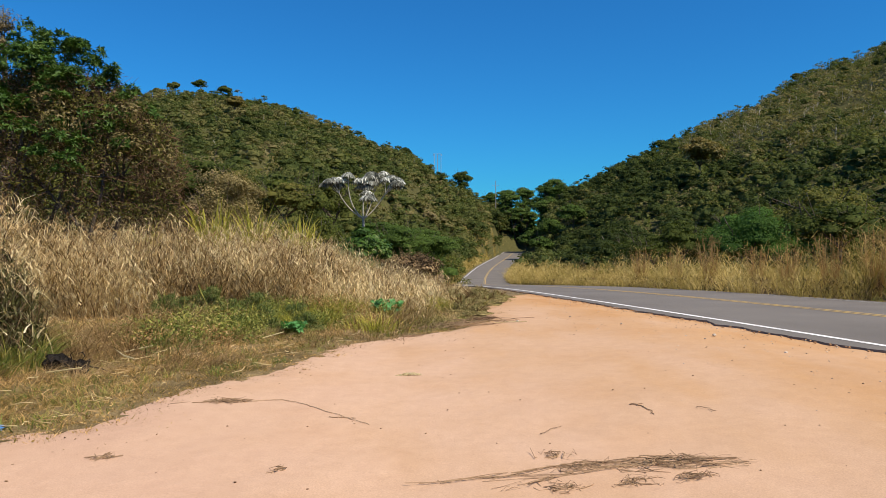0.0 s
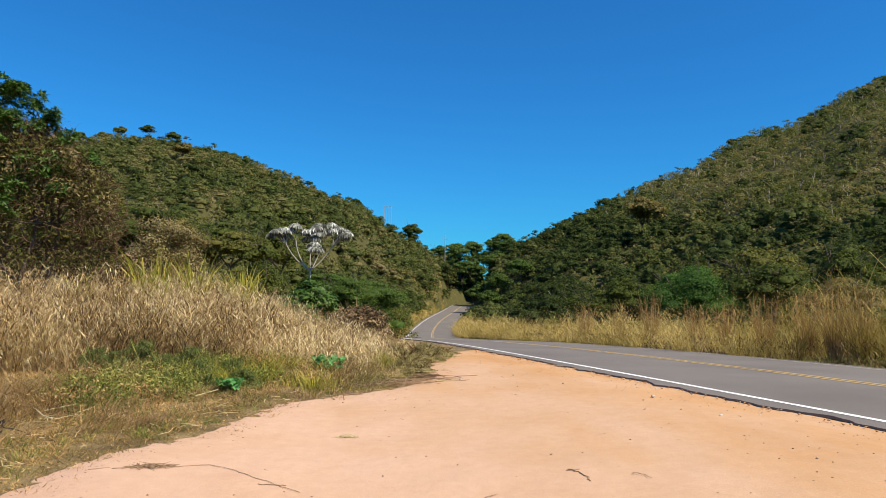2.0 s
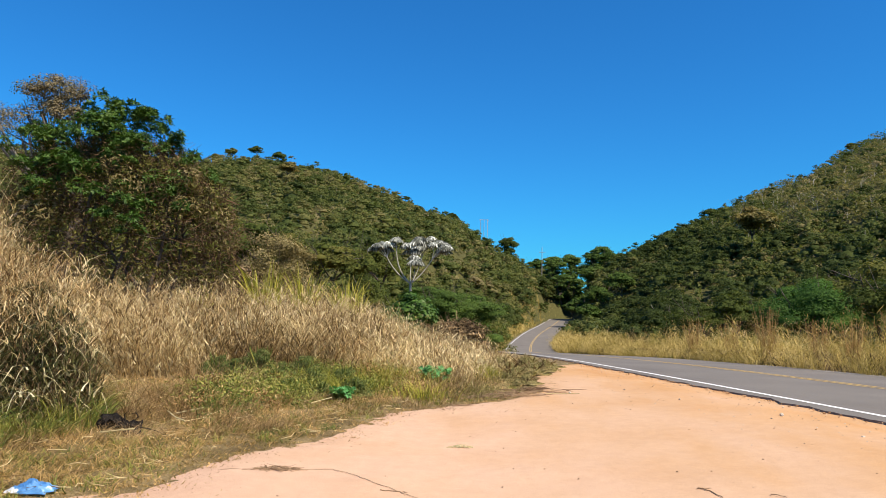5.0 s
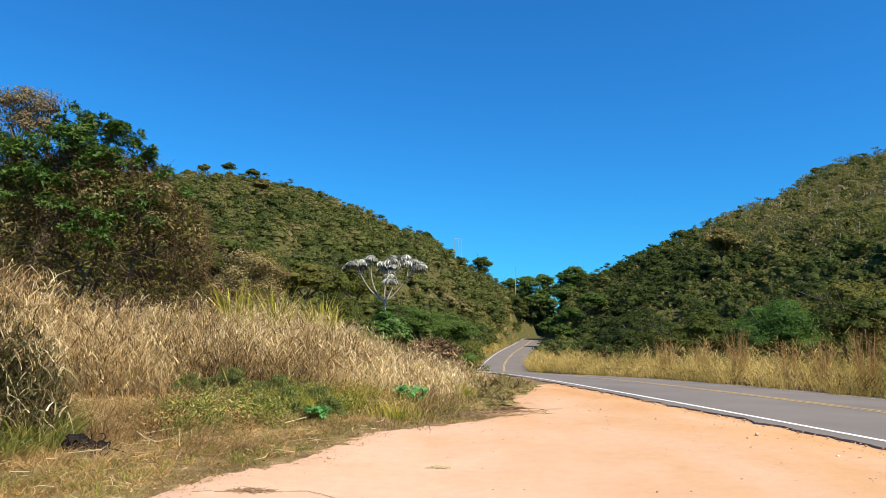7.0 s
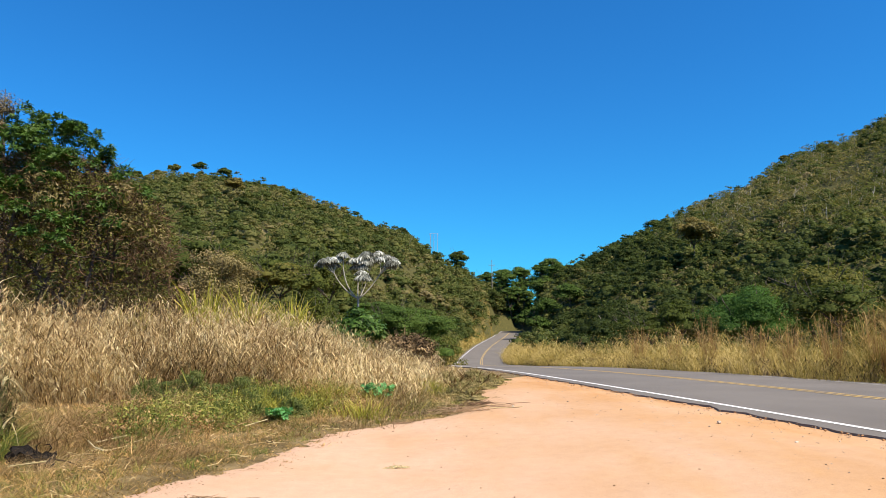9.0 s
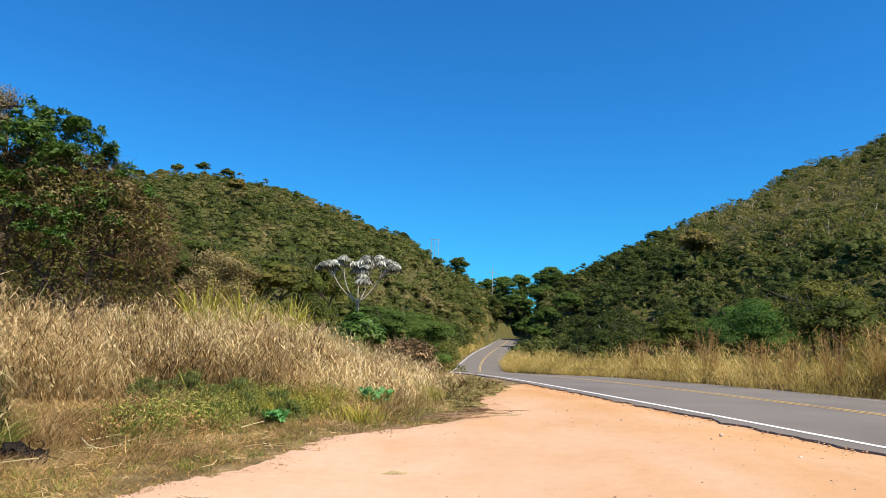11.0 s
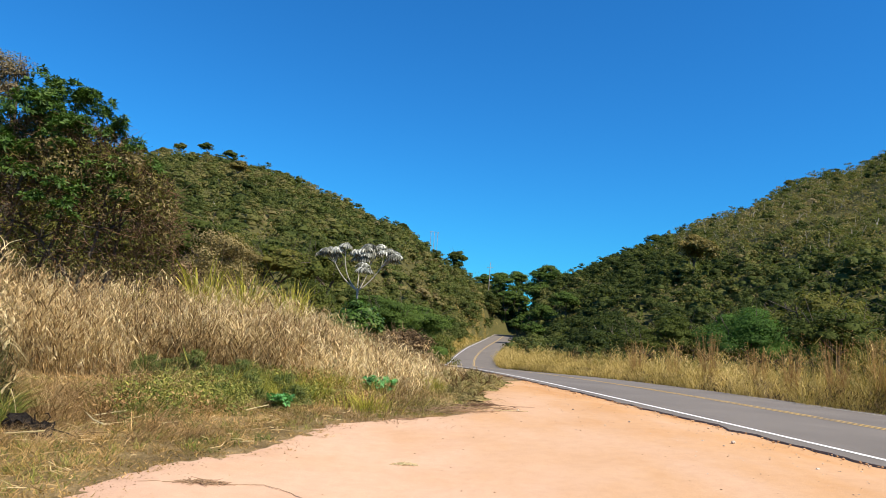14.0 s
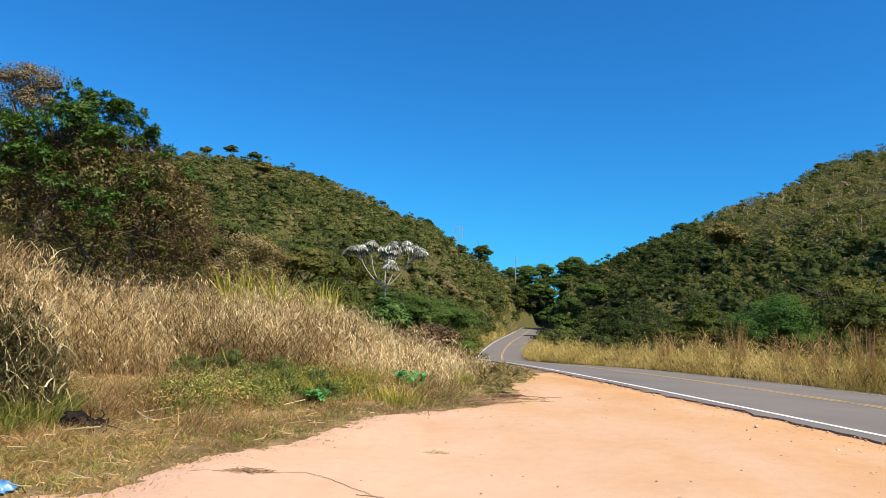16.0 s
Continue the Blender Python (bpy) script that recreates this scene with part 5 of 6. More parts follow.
def verge_mat():
    """Short trampled grass in small tufts, swept every way, thinning out over the sand."""
    rand = np.random.default_rng(53)
    b = Build()
    for n, az0, az1, d0, d1, each in ((7600, -46, 6, 6.0, 19.5, 13), (500, -75, -44, 5.0, 12.0, 12)):
        az, d, x, y = field_points(n, az0, az1, d0, d1, rand, 1.35)
        dep = lot_depth(x, y)
        _, lat, _ = by_road(x, y)
        ok = (dep < 0.18 * rand.normal(size=n) - 0.02) & (lat < -4.5)
        x, y = x[ok], y[ok]
        tall = rand.uniform(0.4, 1.25, len(x)) * (1 + 0.5 * rolling(x, y, 0.9, 2))
        tall = np.repeat(tall, each)
        x, y, face = tussocks(x, y, each, rand.uniform(0.03, 0.13, len(x)), rand)
        dep = lot_depth(x, y)
        base = np.stack([x, y, land(x, y) - 0.005 + 0.03 * step(-0.25, 0.3, dep)], 1)
        h = rand.uniform(0.04, 0.16, len(x)) * np.maximum(tall, 0.25) * (0.35 + 0.85 * step(0.1, -1.2, dep))
        blades(b, base, np.maximum(h, 0.012), rand.uniform(0.003, 0.010, len(x)), rand.uniform(0.5, 3.0, len(x)), 0.9, 2, 0, rand, face)
        k = rand.uniform(size=len(x)) < 0.16
        c = base[k] + rand.normal(size=(k.sum(), 3)) * [0.04, 0.04, 0]
        c[:, 2] += np.abs(rand.normal(size=k.sum())) * 0.02 + 0.008
        cards(b, c, rand.normal(size=c.shape) + [0, 0, 0.9], rand.uniform(0.010, 0.026, len(c)), 1.8, 0, 0.5, rand)
    tagged(part("verge_grass", b, M_MAT), "short trampled grass and dry litter along the sand edge", "grass", kind="stuff")
    # green sprigs among it
    b = Build()
    az, d, x, y = field_points(1700, -46, 2, 6.3, 15.0, rand, 1.2)
    ok = (lot_depth(x, y) < -0.1) & (rolling(x, y, 1.3, 17) > -0.2) & (by_road(x, y)[1] < -5)
    x, y = x[ok], y[ok]
    x, y, face = tussocks(x, y, 12, rand.uniform(0.03, 0.1, len(x)), rand)
    base = np.stack([x, y, land(x, y)], 1)
    blades(b, base, rand.uniform(0.04, 0.16, len(x)), rand.uniform(0.004, 0.012, len(x)), rand.uniform(0.3, 1.6, len(x)), 0.8, 2, 0, rand, face)
    tagged(part("green_sprigs", b, M_WEED), "small green grass sprigs among the trampled verge", "grass", kind="stuff")
    # brown grass combed flat towards the field
    b = Build()
    az, d, x, y = field_points(420, -45, -13, 9.0, 15.5, rand)
    dep = lot_depth(x, y)
    ok = (dep < -0.9) & (dep > -4.2) & (rolling(x, y, 1.8, 9) > -0.55)
    x, y = x[ok], y[ok]
    x, y, face = tussocks(x, y, 46, rand.uniform(0.10, 0.25, len(x)), rand)
    base = np.stack([x, y, land(x, y)], 1)
    blades(b, base, rand.uniform(0.08, 0.30, len(x)), rand.uniform(0.003, 0.008, len(x)), rand.uniform(0.6, 2.6, len(x)), 0.7, 3, 0, rand, 0.7 + 1.0 * rolling(x, y, 1.6, 4) + 0.9 * rand.normal(size=len(x)))
    tagged(part("swept_grass", b, M_SWEPT), "fine brown grass swept flat between verge and field", "dry grass", kind="stuff")
    # crumbs and bits of leaf trodden into the sand along the edge
    b = Build()
    az, d, x, y = field_points(30000, -50, 6, 5.5, 17.0, rand, 1.3)
    dep = lot_depth(x, y)
    ok = (np.abs(dep - 0.05) < 0.30 * np.abs(rand.normal(size=len(x)))) & (by_road(x, y)[1] < -4.6)
    x, y, dep = x[ok], y[ok], dep[ok]
    c = np.stack([x, y, land(x, y) + 0.036 * step(-0.25, 0.5, dep) + 0.006], 1)
    cards(b, c, rand.normal(size=c.shape) * 0.5 + [0, 0, 1.0], rand.uniform(0.004, 0.013, len(c)), 2.6, 0, 0.5, rand)
    tagged(part("leaf_litter", b, M_SWEPT), "crumbs of dry leaf and straw scattered along the sand edge", "litter", kind="stuff")


verge_mat()


def loose_straw():
    """Fallen stalks lying flat on the verge."""
    rand = np.random.default_rng(54)
    b = Build()
    az, d, x, y = field_points(1100, -48, -2, 6.5, 15.0, rand)
    ok = lot_depth(x, y) < -0.15
    for px, py in zip(x[ok], y[ok]):
        a, L = rand.uniform(0, 6.28), rand.uniform(0.06, 0.30)
        e = np.array([math.cos(a), math.sin(a), 0]) * L
        p = np.array([px, py, 0])
        q = np.stack([p - e * 0.5, p + rand.normal(size=3) * [0.03, 0.03, 0], p + e * 0.5])
        q[:, 2] = land(q[:, 0], q[:, 1]) + rand.uniform(0.02, 0.09) + np.array([0, 0.02, rand.uniform(0, 0.06)])
        tube(b, q, [0.004, 0.004, 0.002], 3)
    tagged(part("fallen_straw", b, M_STRAW), "pale fallen grass stalks lying on the verge", "straw", kind="stuff")


loose_straw()


def right_verge():
    rand = np.random.default_rng(55)
    b = Build()
    m, each = 1900, 30
    s = rand.uniform(0, 1, m) ** 1.9 * 128 - 14
    lat = 3.35 + rand.uniform(0, 1, m) ** 1.3 * 4.2 + 0.2 * rolling(s, s * 0, 3.0, 3) + 0.45 * step(35, 65, s)
    low = step(11.2, 9.6, s) * step(5.4, 4.4, lat)
    keep = rand.uniform(size=m) > 0.85 * low
    s, lat, low = s[keep], lat[keep], low[keep]
    dx, dy = np.interp(s, RS, DX), np.interp(s, RS, DY)
    cx, cy = np.interp(s, RS, RX) + lat * dy, np.interp(s, RS, RY) - lat * dx
    size = (0.75 + 0.6 * step(3.5, 5.0, lat)) * rand.uniform(0.65, 1.2, len(s)) * (1 + 0.3 * rolling(cx, cy, 5.0, 6) + 0.22 * rolling(cx, cy, 1.8, 16)) * (1.25 + 0.62 * step(35, 85, s)) * (1 + 0.3 * step(20, 10, s)) * (1 - 0.55 * low)
    x, y, face = tussocks(cx, cy, each, rand.uniform(0.10, 0.30, len(s)), rand)
    ss = np.repeat(s, each)
    h = np.repeat(size, each) * rand.uniform(0.4, 1.15, len(x))
    base = np.stack([x, y, land(x, y) - 0.03], 1)
    _, la, _ = by_road(x, y)
    ok = la > 3.0
    blades(b, base[ok], h[ok], (rand.uniform(0.004, 0.012, len(x)) * (1 + np.maximum(ss, 0) / 40))[ok], rand.uniform(0.05, 1.25, len(x))[ok], 0.95, 3, 0, rand, face[ok])
    for share in (0.5, 0.5):
        k = ok & (rand.uniform(size=len(x)) < share)
        q = rand.uniform(0.15, 0.85, k.sum())
        up = base[k].copy()
        up[:, 2] += h[k] * q
        blades(b, up, h[k] * rand.uniform(0.12, 0.35, k.sum()), (rand.uniform(0.008, 0.018, len(x)) * (1 + np.maximum(ss, 0) / 40))[k], rand.uniform(0.4, 1.8, k.sum()), 2.1, 2, 0, rand)
    tagged(part("roadside_grass", b, M_GOLD), "golden dry grass crowding the far edge of the road", "grass", kind="stuff")
    # thin seed stalks with feathery heads over it
    b = Build()
    n = 900
    s = rand.uniform(0, 1, n) ** 1.4 * 62 - 10
    lat = 4.2 + rand.uniform(0, 1, n) * 2.6
    x = np.interp(s, RS, RX) + lat * np.interp(s, RS, DY)
    y = np.interp(s, RS, RY) - lat * np.interp(s, RS, DX)
    ok = rolling(x, y, 3.2, 18) + 0.5 * rand.normal(size=n) > 0.1
    x, y, s = x[ok], y[ok], s[ok]
    h = rand.uniform(1.3, 2.25, len(x)) * (1 + 0.2 * rolling(x, y, 4.0, 2))
    base = np.stack([x, y, land(x, y)], 1)
    a = rand.uniform(0, 6.28, len(x))
    blades(b, base, h, 0.008 + 0.0002 * np.maximum(s, 0), rand.uniform(0.05, 0.35, len(x)), 0.35, 4, 0, rand, a)
    c = np.repeat(base, 14, 0)
    q = np.repeat(h, 14) * rand.uniform(0.72, 1.0, len(c))
    c[:, 2] += q
    reach = 0.16 * q * (q / np.repeat(h, 14)) ** 1.5
    c[:, 0] += np.cos(np.repeat(a, 14)) * reach + rand.normal(size=len(c)) * 0.035
    c[:, 1] += np.sin(np.repeat(a, 14)) * reach + rand.normal(size=len(c)) * 0.035
    cards(b, c, rand.normal(size=c.shape), rand.uniform(0.014, 0.036, len(c)), 2.8, 0, 0.5, rand)
    tagged(part("seed_stalks", b, M_RUSSET), "thin russet seed stalks with feathery heads over the roadside grass", "tall grass", kind="stuff")
    # dark brown leaves that put the shade at the foot of the grass into colour
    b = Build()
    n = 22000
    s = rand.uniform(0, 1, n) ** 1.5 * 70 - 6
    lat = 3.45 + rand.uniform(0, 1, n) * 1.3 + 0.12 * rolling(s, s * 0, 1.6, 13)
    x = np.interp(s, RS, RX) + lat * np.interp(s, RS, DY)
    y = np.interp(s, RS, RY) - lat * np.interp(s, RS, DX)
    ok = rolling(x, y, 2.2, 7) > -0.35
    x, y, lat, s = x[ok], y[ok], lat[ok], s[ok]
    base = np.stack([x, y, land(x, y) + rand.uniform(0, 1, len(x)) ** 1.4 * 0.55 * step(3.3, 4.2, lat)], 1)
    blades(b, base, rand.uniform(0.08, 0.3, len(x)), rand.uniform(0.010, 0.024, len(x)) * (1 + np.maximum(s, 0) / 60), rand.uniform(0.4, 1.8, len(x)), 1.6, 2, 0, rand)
    tagged(part("shaded_verge_foot", b, M_SHADEDLEAF), "dark brown grass that stands in for the shade at the foot of the roadside grass", "dry grass", kind="stuff")
    # green low growth at the foot near the open end
    b = Build()
    n = 9000
    s = rand.uniform(0, 1, n) ** 1.6 * 74 - 14
    lat = 3.3 + np.abs(rand.normal(size=n)) * 0.5 + 1.7 * rand.uniform(size=n) * step(11.2, 9.8, s)
    cx, cy = np.interp(s, RS, RX), np.interp(s, RS, RY)
    dx, dy = np.interp(s, RS, DX), np.interp(s, RS, DY)
    x, y = cx + lat * dy, cy - lat * dx
    ok = (rolling(x, y, 4.0, 27) > 0.45) | (s < 10.6)
    x, y = x[ok], y[ok]
    base = np.stack([x, y, land(x, y) - 0.02], 1)
    blades(b, base, rand.uniform(0.12, 0.5, len(x)), rand.uniform(0.012, 0.024, len(x)), rand.uniform(0.2, 0.9, len(x)), 0.8, 3, 0, rand)
    tagged(part("green_verge_grass", b, M_WEED), "low green grass spilling over the far road edge", "grass", kind="stuff")


right_verge()


def far_banks():
    """Straw grass on the cut banks where the road climbs beyond the bend."""
    rand = np.random.default_rng(56)
    b = Build()
    n = 32000
    s = rand.uniform(84, 243, n)
    lat = -(3.9 + np.abs(rand.normal(size=n)) * 2.8)
    right = rand.uniform(size=n) < 0.25
    lat = np.where(right, 3.7 + np.abs(rand.normal(size=n)) * 1.8, lat)
    cx, cy = np.interp(s, RS, RX), np.interp(s, RS, RY)
    dx, dy = np.interp(s, RS, DX), np.interp(s, RS, DY)
    x, y = cx + lat * dy, cy - lat * dx
    base = np.stack([x, y, land(x, y) - 0.05], 1)
    tall = 0.2 + 0.9 * step(4.6, 8.0, np.abs(lat))
    blades(b, base, tall * rand.uniform(0.6, 1.2, n) * (1 + 0.2 * rolling(x, y, 6.0, 9)), rand.uniform(0.03, 0.08, n), rand.uniform(0.1, 0.9, n), 0.8, 2, 0, rand)
    az, d, x, y = field_points(16000, 1.5, 7.5, 130, 300, rand)
    la = by_road(x, y)[1]
    ok = (la < -4.6) & (la > -40)
    x, y = x[ok], y[ok]
    base = np.stack([x, y, land(x, y) - 0.05], 1)
    blades(b, base, rand.uniform(0.5, 1.5, len(x)) * (1 + 0.6 * rolling(x, y, 7.0, 9)), rand.uniform(0.06, 0.14, len(x)), rand.uniform(0.2, 1.2, len(x)), 0.8, 2, 0, rand)
    tagged(part("bank_grass", b, M_GOLD), "straw-coloured grass on the banks of the climbing road", "grass", kind="stuff")


far_banks()


def tuft(name, at, h, r, n, mat, label, seed, lean=0.5, width=0.02, curl=0.6, group="", category="grass clump", plume=None):
    rand = np.random.default_rng(seed)
    t = thing(name, at, label, category, group)
    b = Build()
    a, q = rand.uniform(0, 6.28, n), np.sqrt(rand.uniform(0, 1, n)) * r
    base = np.stack([np.cos(a) * q, np.sin(a) * q, np.full(n, -0.03)], 1)
    blades(b, base, h * rand.uniform(0.45, 1.1, n), width * rand.uniform(0.6, 1.2, n), lean * rand.uniform(0.1, 1.3, n), curl, 4, 0, rand, a + rand.normal(size=n) * 0.6)
    tagged(part("foliage", b, mat, t), kind="stuff")
    if plume:
        b = Build()
        m = int(n * 0.12)
        a, q = rand.uniform(0, 6.28, m), np.sqrt(rand.uniform(0, 1, m)) * r
        for i in range(m):
            foot = np.array([math.cos(a[i]) * q[i], math.sin(a[i]) * q[i], 0])
            top = foot + [math.cos(a[i]) * h * 0.3 * rand.uniform(), math.sin(a[i]) * h * 0.3 * rand.uniform(), h * rand.uniform(0.95, 1.2)]
            tube(b, [foot, (foot + top) / 2, top], [0.006, 0.005, 0.003], 3)
            c = top + (foot - top) * rand.uniform(0, 0.28, (8, 1)) + rand.normal(size=(8, 3)) * 0.02
            cards(b, c, rand.normal(size=(8, 3)), rand.uniform(0.012, 0.03, 8), 2.6, 0, 0.5, rand)
        tagged(part("plume", b, plume, t), kind="stuff")
    return t


def roadside(s, lat):
    x = float(np.interp(s, RS, RX) + lat * np.interp(s, RS, DY))
    y = float(np.interp(s, RS, RY) - lat * np.interp(s, RS, DX))
    return Vector((x, y, ground_at(x, y)))


for i, (s, lat, h, r) in enumerate(((21.6, 4.7, 2.2, 0.15), (18.2, 5.0, 1.5, 0.14), (16.0, 4.9, 1.5, 0.14), (13.8, 5.0, 1.7, 0.16), (12.2, 5.3, 1.8, 0.18), (10.9, 5.2, 1.9, 0.18), (10.2, 5.5, 1.8, 0.18), (31.0, 5.0, 1.9, 0.2), (26.0, 5.0, 1.7, 0.18))):
    tuft("grass_clump", roadside(s, lat), h, r, 230, M_RUSSET, "tall russet-brown grass clump with feathery tops beside the road", 200 + i, 0.30, 0.013, 0.35, "russet roadside clumps", plume=M_RUSSET)
for i, (s, lat, h, r) in enumerate(((7.6, 5.5, 2.0, 0.35), (6.6, 5.2, 1.8, 0.35), (5.2, 5.4, 1.8, 0.4), (3.2, 5.2, 1.7, 0.5), (6.2, 6.8, 1.8, 0.5))):
    tuft("grass_clump", roadside(s, lat), h * 1.12, r, 520, M_PALE, "tall bleached straw grass clump leaning beside the road", 220 + i, 0.5, 0.018, 0.7, "bleached roadside clumps")
make_shrub(roadside(8.6, 7.0), 1.5, 1.0, M_CROWN, 5000, 0.06, 109, "dull green shrub behind the bleached roadside grass")
make_shrub(roadside(6.0, 8.2), 1.6, 1.1, M_CROWN, 5000, 0.06, 110, "dull green shrub behind the bleached roadside grass")
for i, (az, d, h, r, n) in enumerate(((-23.4, 24.0, 2.5, 0.16, 40), (-18.7, 26.0, 2.85, 0.30, 110), (-17.8, 26.3, 2.6, 0.2, 60), (-15.3, 26.0, 2.85, 0.28, 110), (-11.9, 26.0, 2.45, 0.30, 110), (-11.1, 26.2, 2.2, 0.18, 60), (-21.0, 25.0, 2.2, 0.12, 24))):
    tuft("cane_clump", place(az, d), h * 0.98, r * 0.9, int(n * 1.2), M_CANE, "yellow-green cane-like grass clump standing in the dry field", 240 + i, 0.36, 0.07, 0.6, "cane clumps", "tall grass")

# the high tangled clump at the near edge of the field
def tangle(at, h, r, seed, label, counts):
    """A collapsed heap of grass: leaves start all through it, arching and hanging every way."""
    rand = np.random.default_rng(seed)
    t = thing("grass_clump", at, label, "grass clump", "field edge clumps")
    for n, mat, wide, lab in counts:
        b = Build()
        d = unit(rand.normal(size=(n, 3)))
        d[:, 2] = np.abs(d[:, 2])
        q = rand.uniform(0.15, 1.0, (n, 1)) ** 0.5
        base = d * q * [r, r, h * 0.88]
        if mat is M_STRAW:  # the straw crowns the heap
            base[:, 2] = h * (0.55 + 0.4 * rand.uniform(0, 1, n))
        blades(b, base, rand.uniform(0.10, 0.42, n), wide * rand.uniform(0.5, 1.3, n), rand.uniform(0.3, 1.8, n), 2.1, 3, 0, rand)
        m = n // 22
        a, q = rand.uniform(0, 6.28, m), np.sqrt(rand.uniform(0, 1, m)) * r * 0.85
        stem = np.stack([np.cos(a) * q, np.sin(a) * q, np.full(m, -0.03)], 1)
        blades(b, stem, h * rand.uniform(0.5, 1.08, m), wide * 0.8, rand.uniform(0.05, 0.5, m), 0.9, 4, 0, rand)
        if mat is M_DARKGRASS:  # small leaves of the creepers in it
            d = unit(rand.normal(size=(2600, 3)))
            d[:, 2] = np.abs(d[:, 2])
            c = d * rand.uniform(0.3, 1.02, (2600, 1)) ** 0.5 * [r, r, h * 0.9]
            cards(b, c, rand.normal(size=c.shape) + d, rand.uniform(0.018, 0.045, len(c)), 1.5, 0, 0.5, rand)
        if mat is M_PALE:  # crumpled bleached leaves hanging on the outside
            m = 150
            e = unit(rand.normal(size=(m, 3)))
            e[:, 2] = np.abs(e[:, 2]) * 0.8
            blades(b, e * [r, r, h * 0.85] + [0, 0, 0.15], rand.uniform(0.12, 0.32, m), rand.uniform(0.016, 0.034, m), rand.uniform(0.5, 2.0, m), 3.2, 4, 0, rand)
        tagged(part("foliage", b, mat, t, lab), kind="stuff")


ROOT = (-6.02, 9.0)
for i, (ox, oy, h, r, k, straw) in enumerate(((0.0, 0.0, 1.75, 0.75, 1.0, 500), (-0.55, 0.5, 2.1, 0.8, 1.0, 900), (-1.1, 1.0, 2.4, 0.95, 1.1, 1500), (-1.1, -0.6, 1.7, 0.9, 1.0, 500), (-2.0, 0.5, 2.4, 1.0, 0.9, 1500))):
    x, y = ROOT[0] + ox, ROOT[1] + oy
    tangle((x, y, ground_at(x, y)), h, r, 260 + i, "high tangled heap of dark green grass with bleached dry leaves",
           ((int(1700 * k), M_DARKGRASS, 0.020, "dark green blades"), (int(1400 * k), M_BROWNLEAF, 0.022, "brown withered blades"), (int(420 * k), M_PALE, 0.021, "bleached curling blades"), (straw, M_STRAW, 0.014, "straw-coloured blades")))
for i, (ox, oy, h, r, n) in enumerate(((0.35, -0.8, 0.5, 0.45, 500), (-0.4, -1.2, 0.6, 0.6, 700), (-1.5, -1.6, 0.6, 0.6, 600), (0.1, -1.6, 0.32, 0.45, 420), (-0.8, -2.0, 0.36, 0.5, 480), (0.55, -0.2, 0.75, 0.4, 420))):
    x, y = ROOT[0] + ox, ROOT[1] + oy
    tuft("grass_clump", (x, y, ground_at(x, y)), h, r, n, M_WEED, "low green leafy grass clump at the foot of the tangle", 266 + i, 0.9, 0.018, 0.9, "field edge clumps")

for i, (x, y, h, r) in enumerate(((-4.95, 13.1, 0.55, 0.36), (-4.5, 13.3, 0.75, 0.45), (-4.0, 13.0, 0.55, 0.40), (-3.35, 12.9, 0.5, 0.42), (-2.85, 13.2, 0.5, 0.36), (-3.7, 13.7, 0.6, 0.4), (-5.4, 13.4, 0.6, 0.42), (-4.75, 12.5, 0.4, 0.38), (-4.2, 12.3, 0.38, 0.4), (-3.65, 12.25, 0.36, 0.38), (-3.05, 12.2, 0.34, 0.36), (-2.5, 12.6, 0.38, 0.34))):
    make_shrub((x, y, ground_at(x, y)), h, r, M_GREENWEED, 5200, 0.020, 280 + i, "knee-high leafy green weed bush before the dry grass", M_WEED, "weed_bush", "weed bushes")
for i, (x, y, h, r) in enumerate(((-3.75, 13.1, 0.6, 0.24), (-3.15, 13.2, 0.62, 0.3), (-2.75, 12.8, 0.5, 0.24), (-2.3, 13.3, 0.5, 0.26), (-2.2, 14.6, 0.6, 0.35), (-1.7, 14.9, 0.5, 0.3), (-2.7, 14.2, 0.6, 0.4), (-2.45, 14.0, 0.5, 0.35), (-3.55, 12.8, 0.5, 0.35), (-3.2, 12.6, 0.45, 0.3), (-0.7, 16.4, 0.6, 0.4), (-0.3, 16.6, 0.5, 0.3))):
    tuft("grass_clump", (x, y, ground_at(x, y)), h, r, 260, M_CANE, "yellow-green fine grass tuft among the weeds", 290 + i, 0.6, 0.011, 0.7, "yellow-green tufts")

for i, (x, y, h, r) in enumerate(((0.55, 16.6, 0.34, 0.45), (1.05, 17.6, 0.36, 0.5), (0.45, 17.9, 0.42, 0.55), (1.45, 19.0, 0.36, 0.5), (0.9, 19.4, 0.45, 0.6), (1.7, 20.6, 0.34, 0.5), (0.2, 19.0, 0.5, 0.6), (1.2, 21.2, 0.45, 0.6), (-0.3, 17.6, 0.5, 0.5), (0.75, 15.2, 0.26, 0.35))):
    make_shrub((x, y, ground_at(x, y)), h, r, M_DULLWEED, 3400, 0.030, 300 + i, "low olive-brown weed bush at the tip of the grass", M_SWEPT, "weed_bush", "weed bushes at the tip")

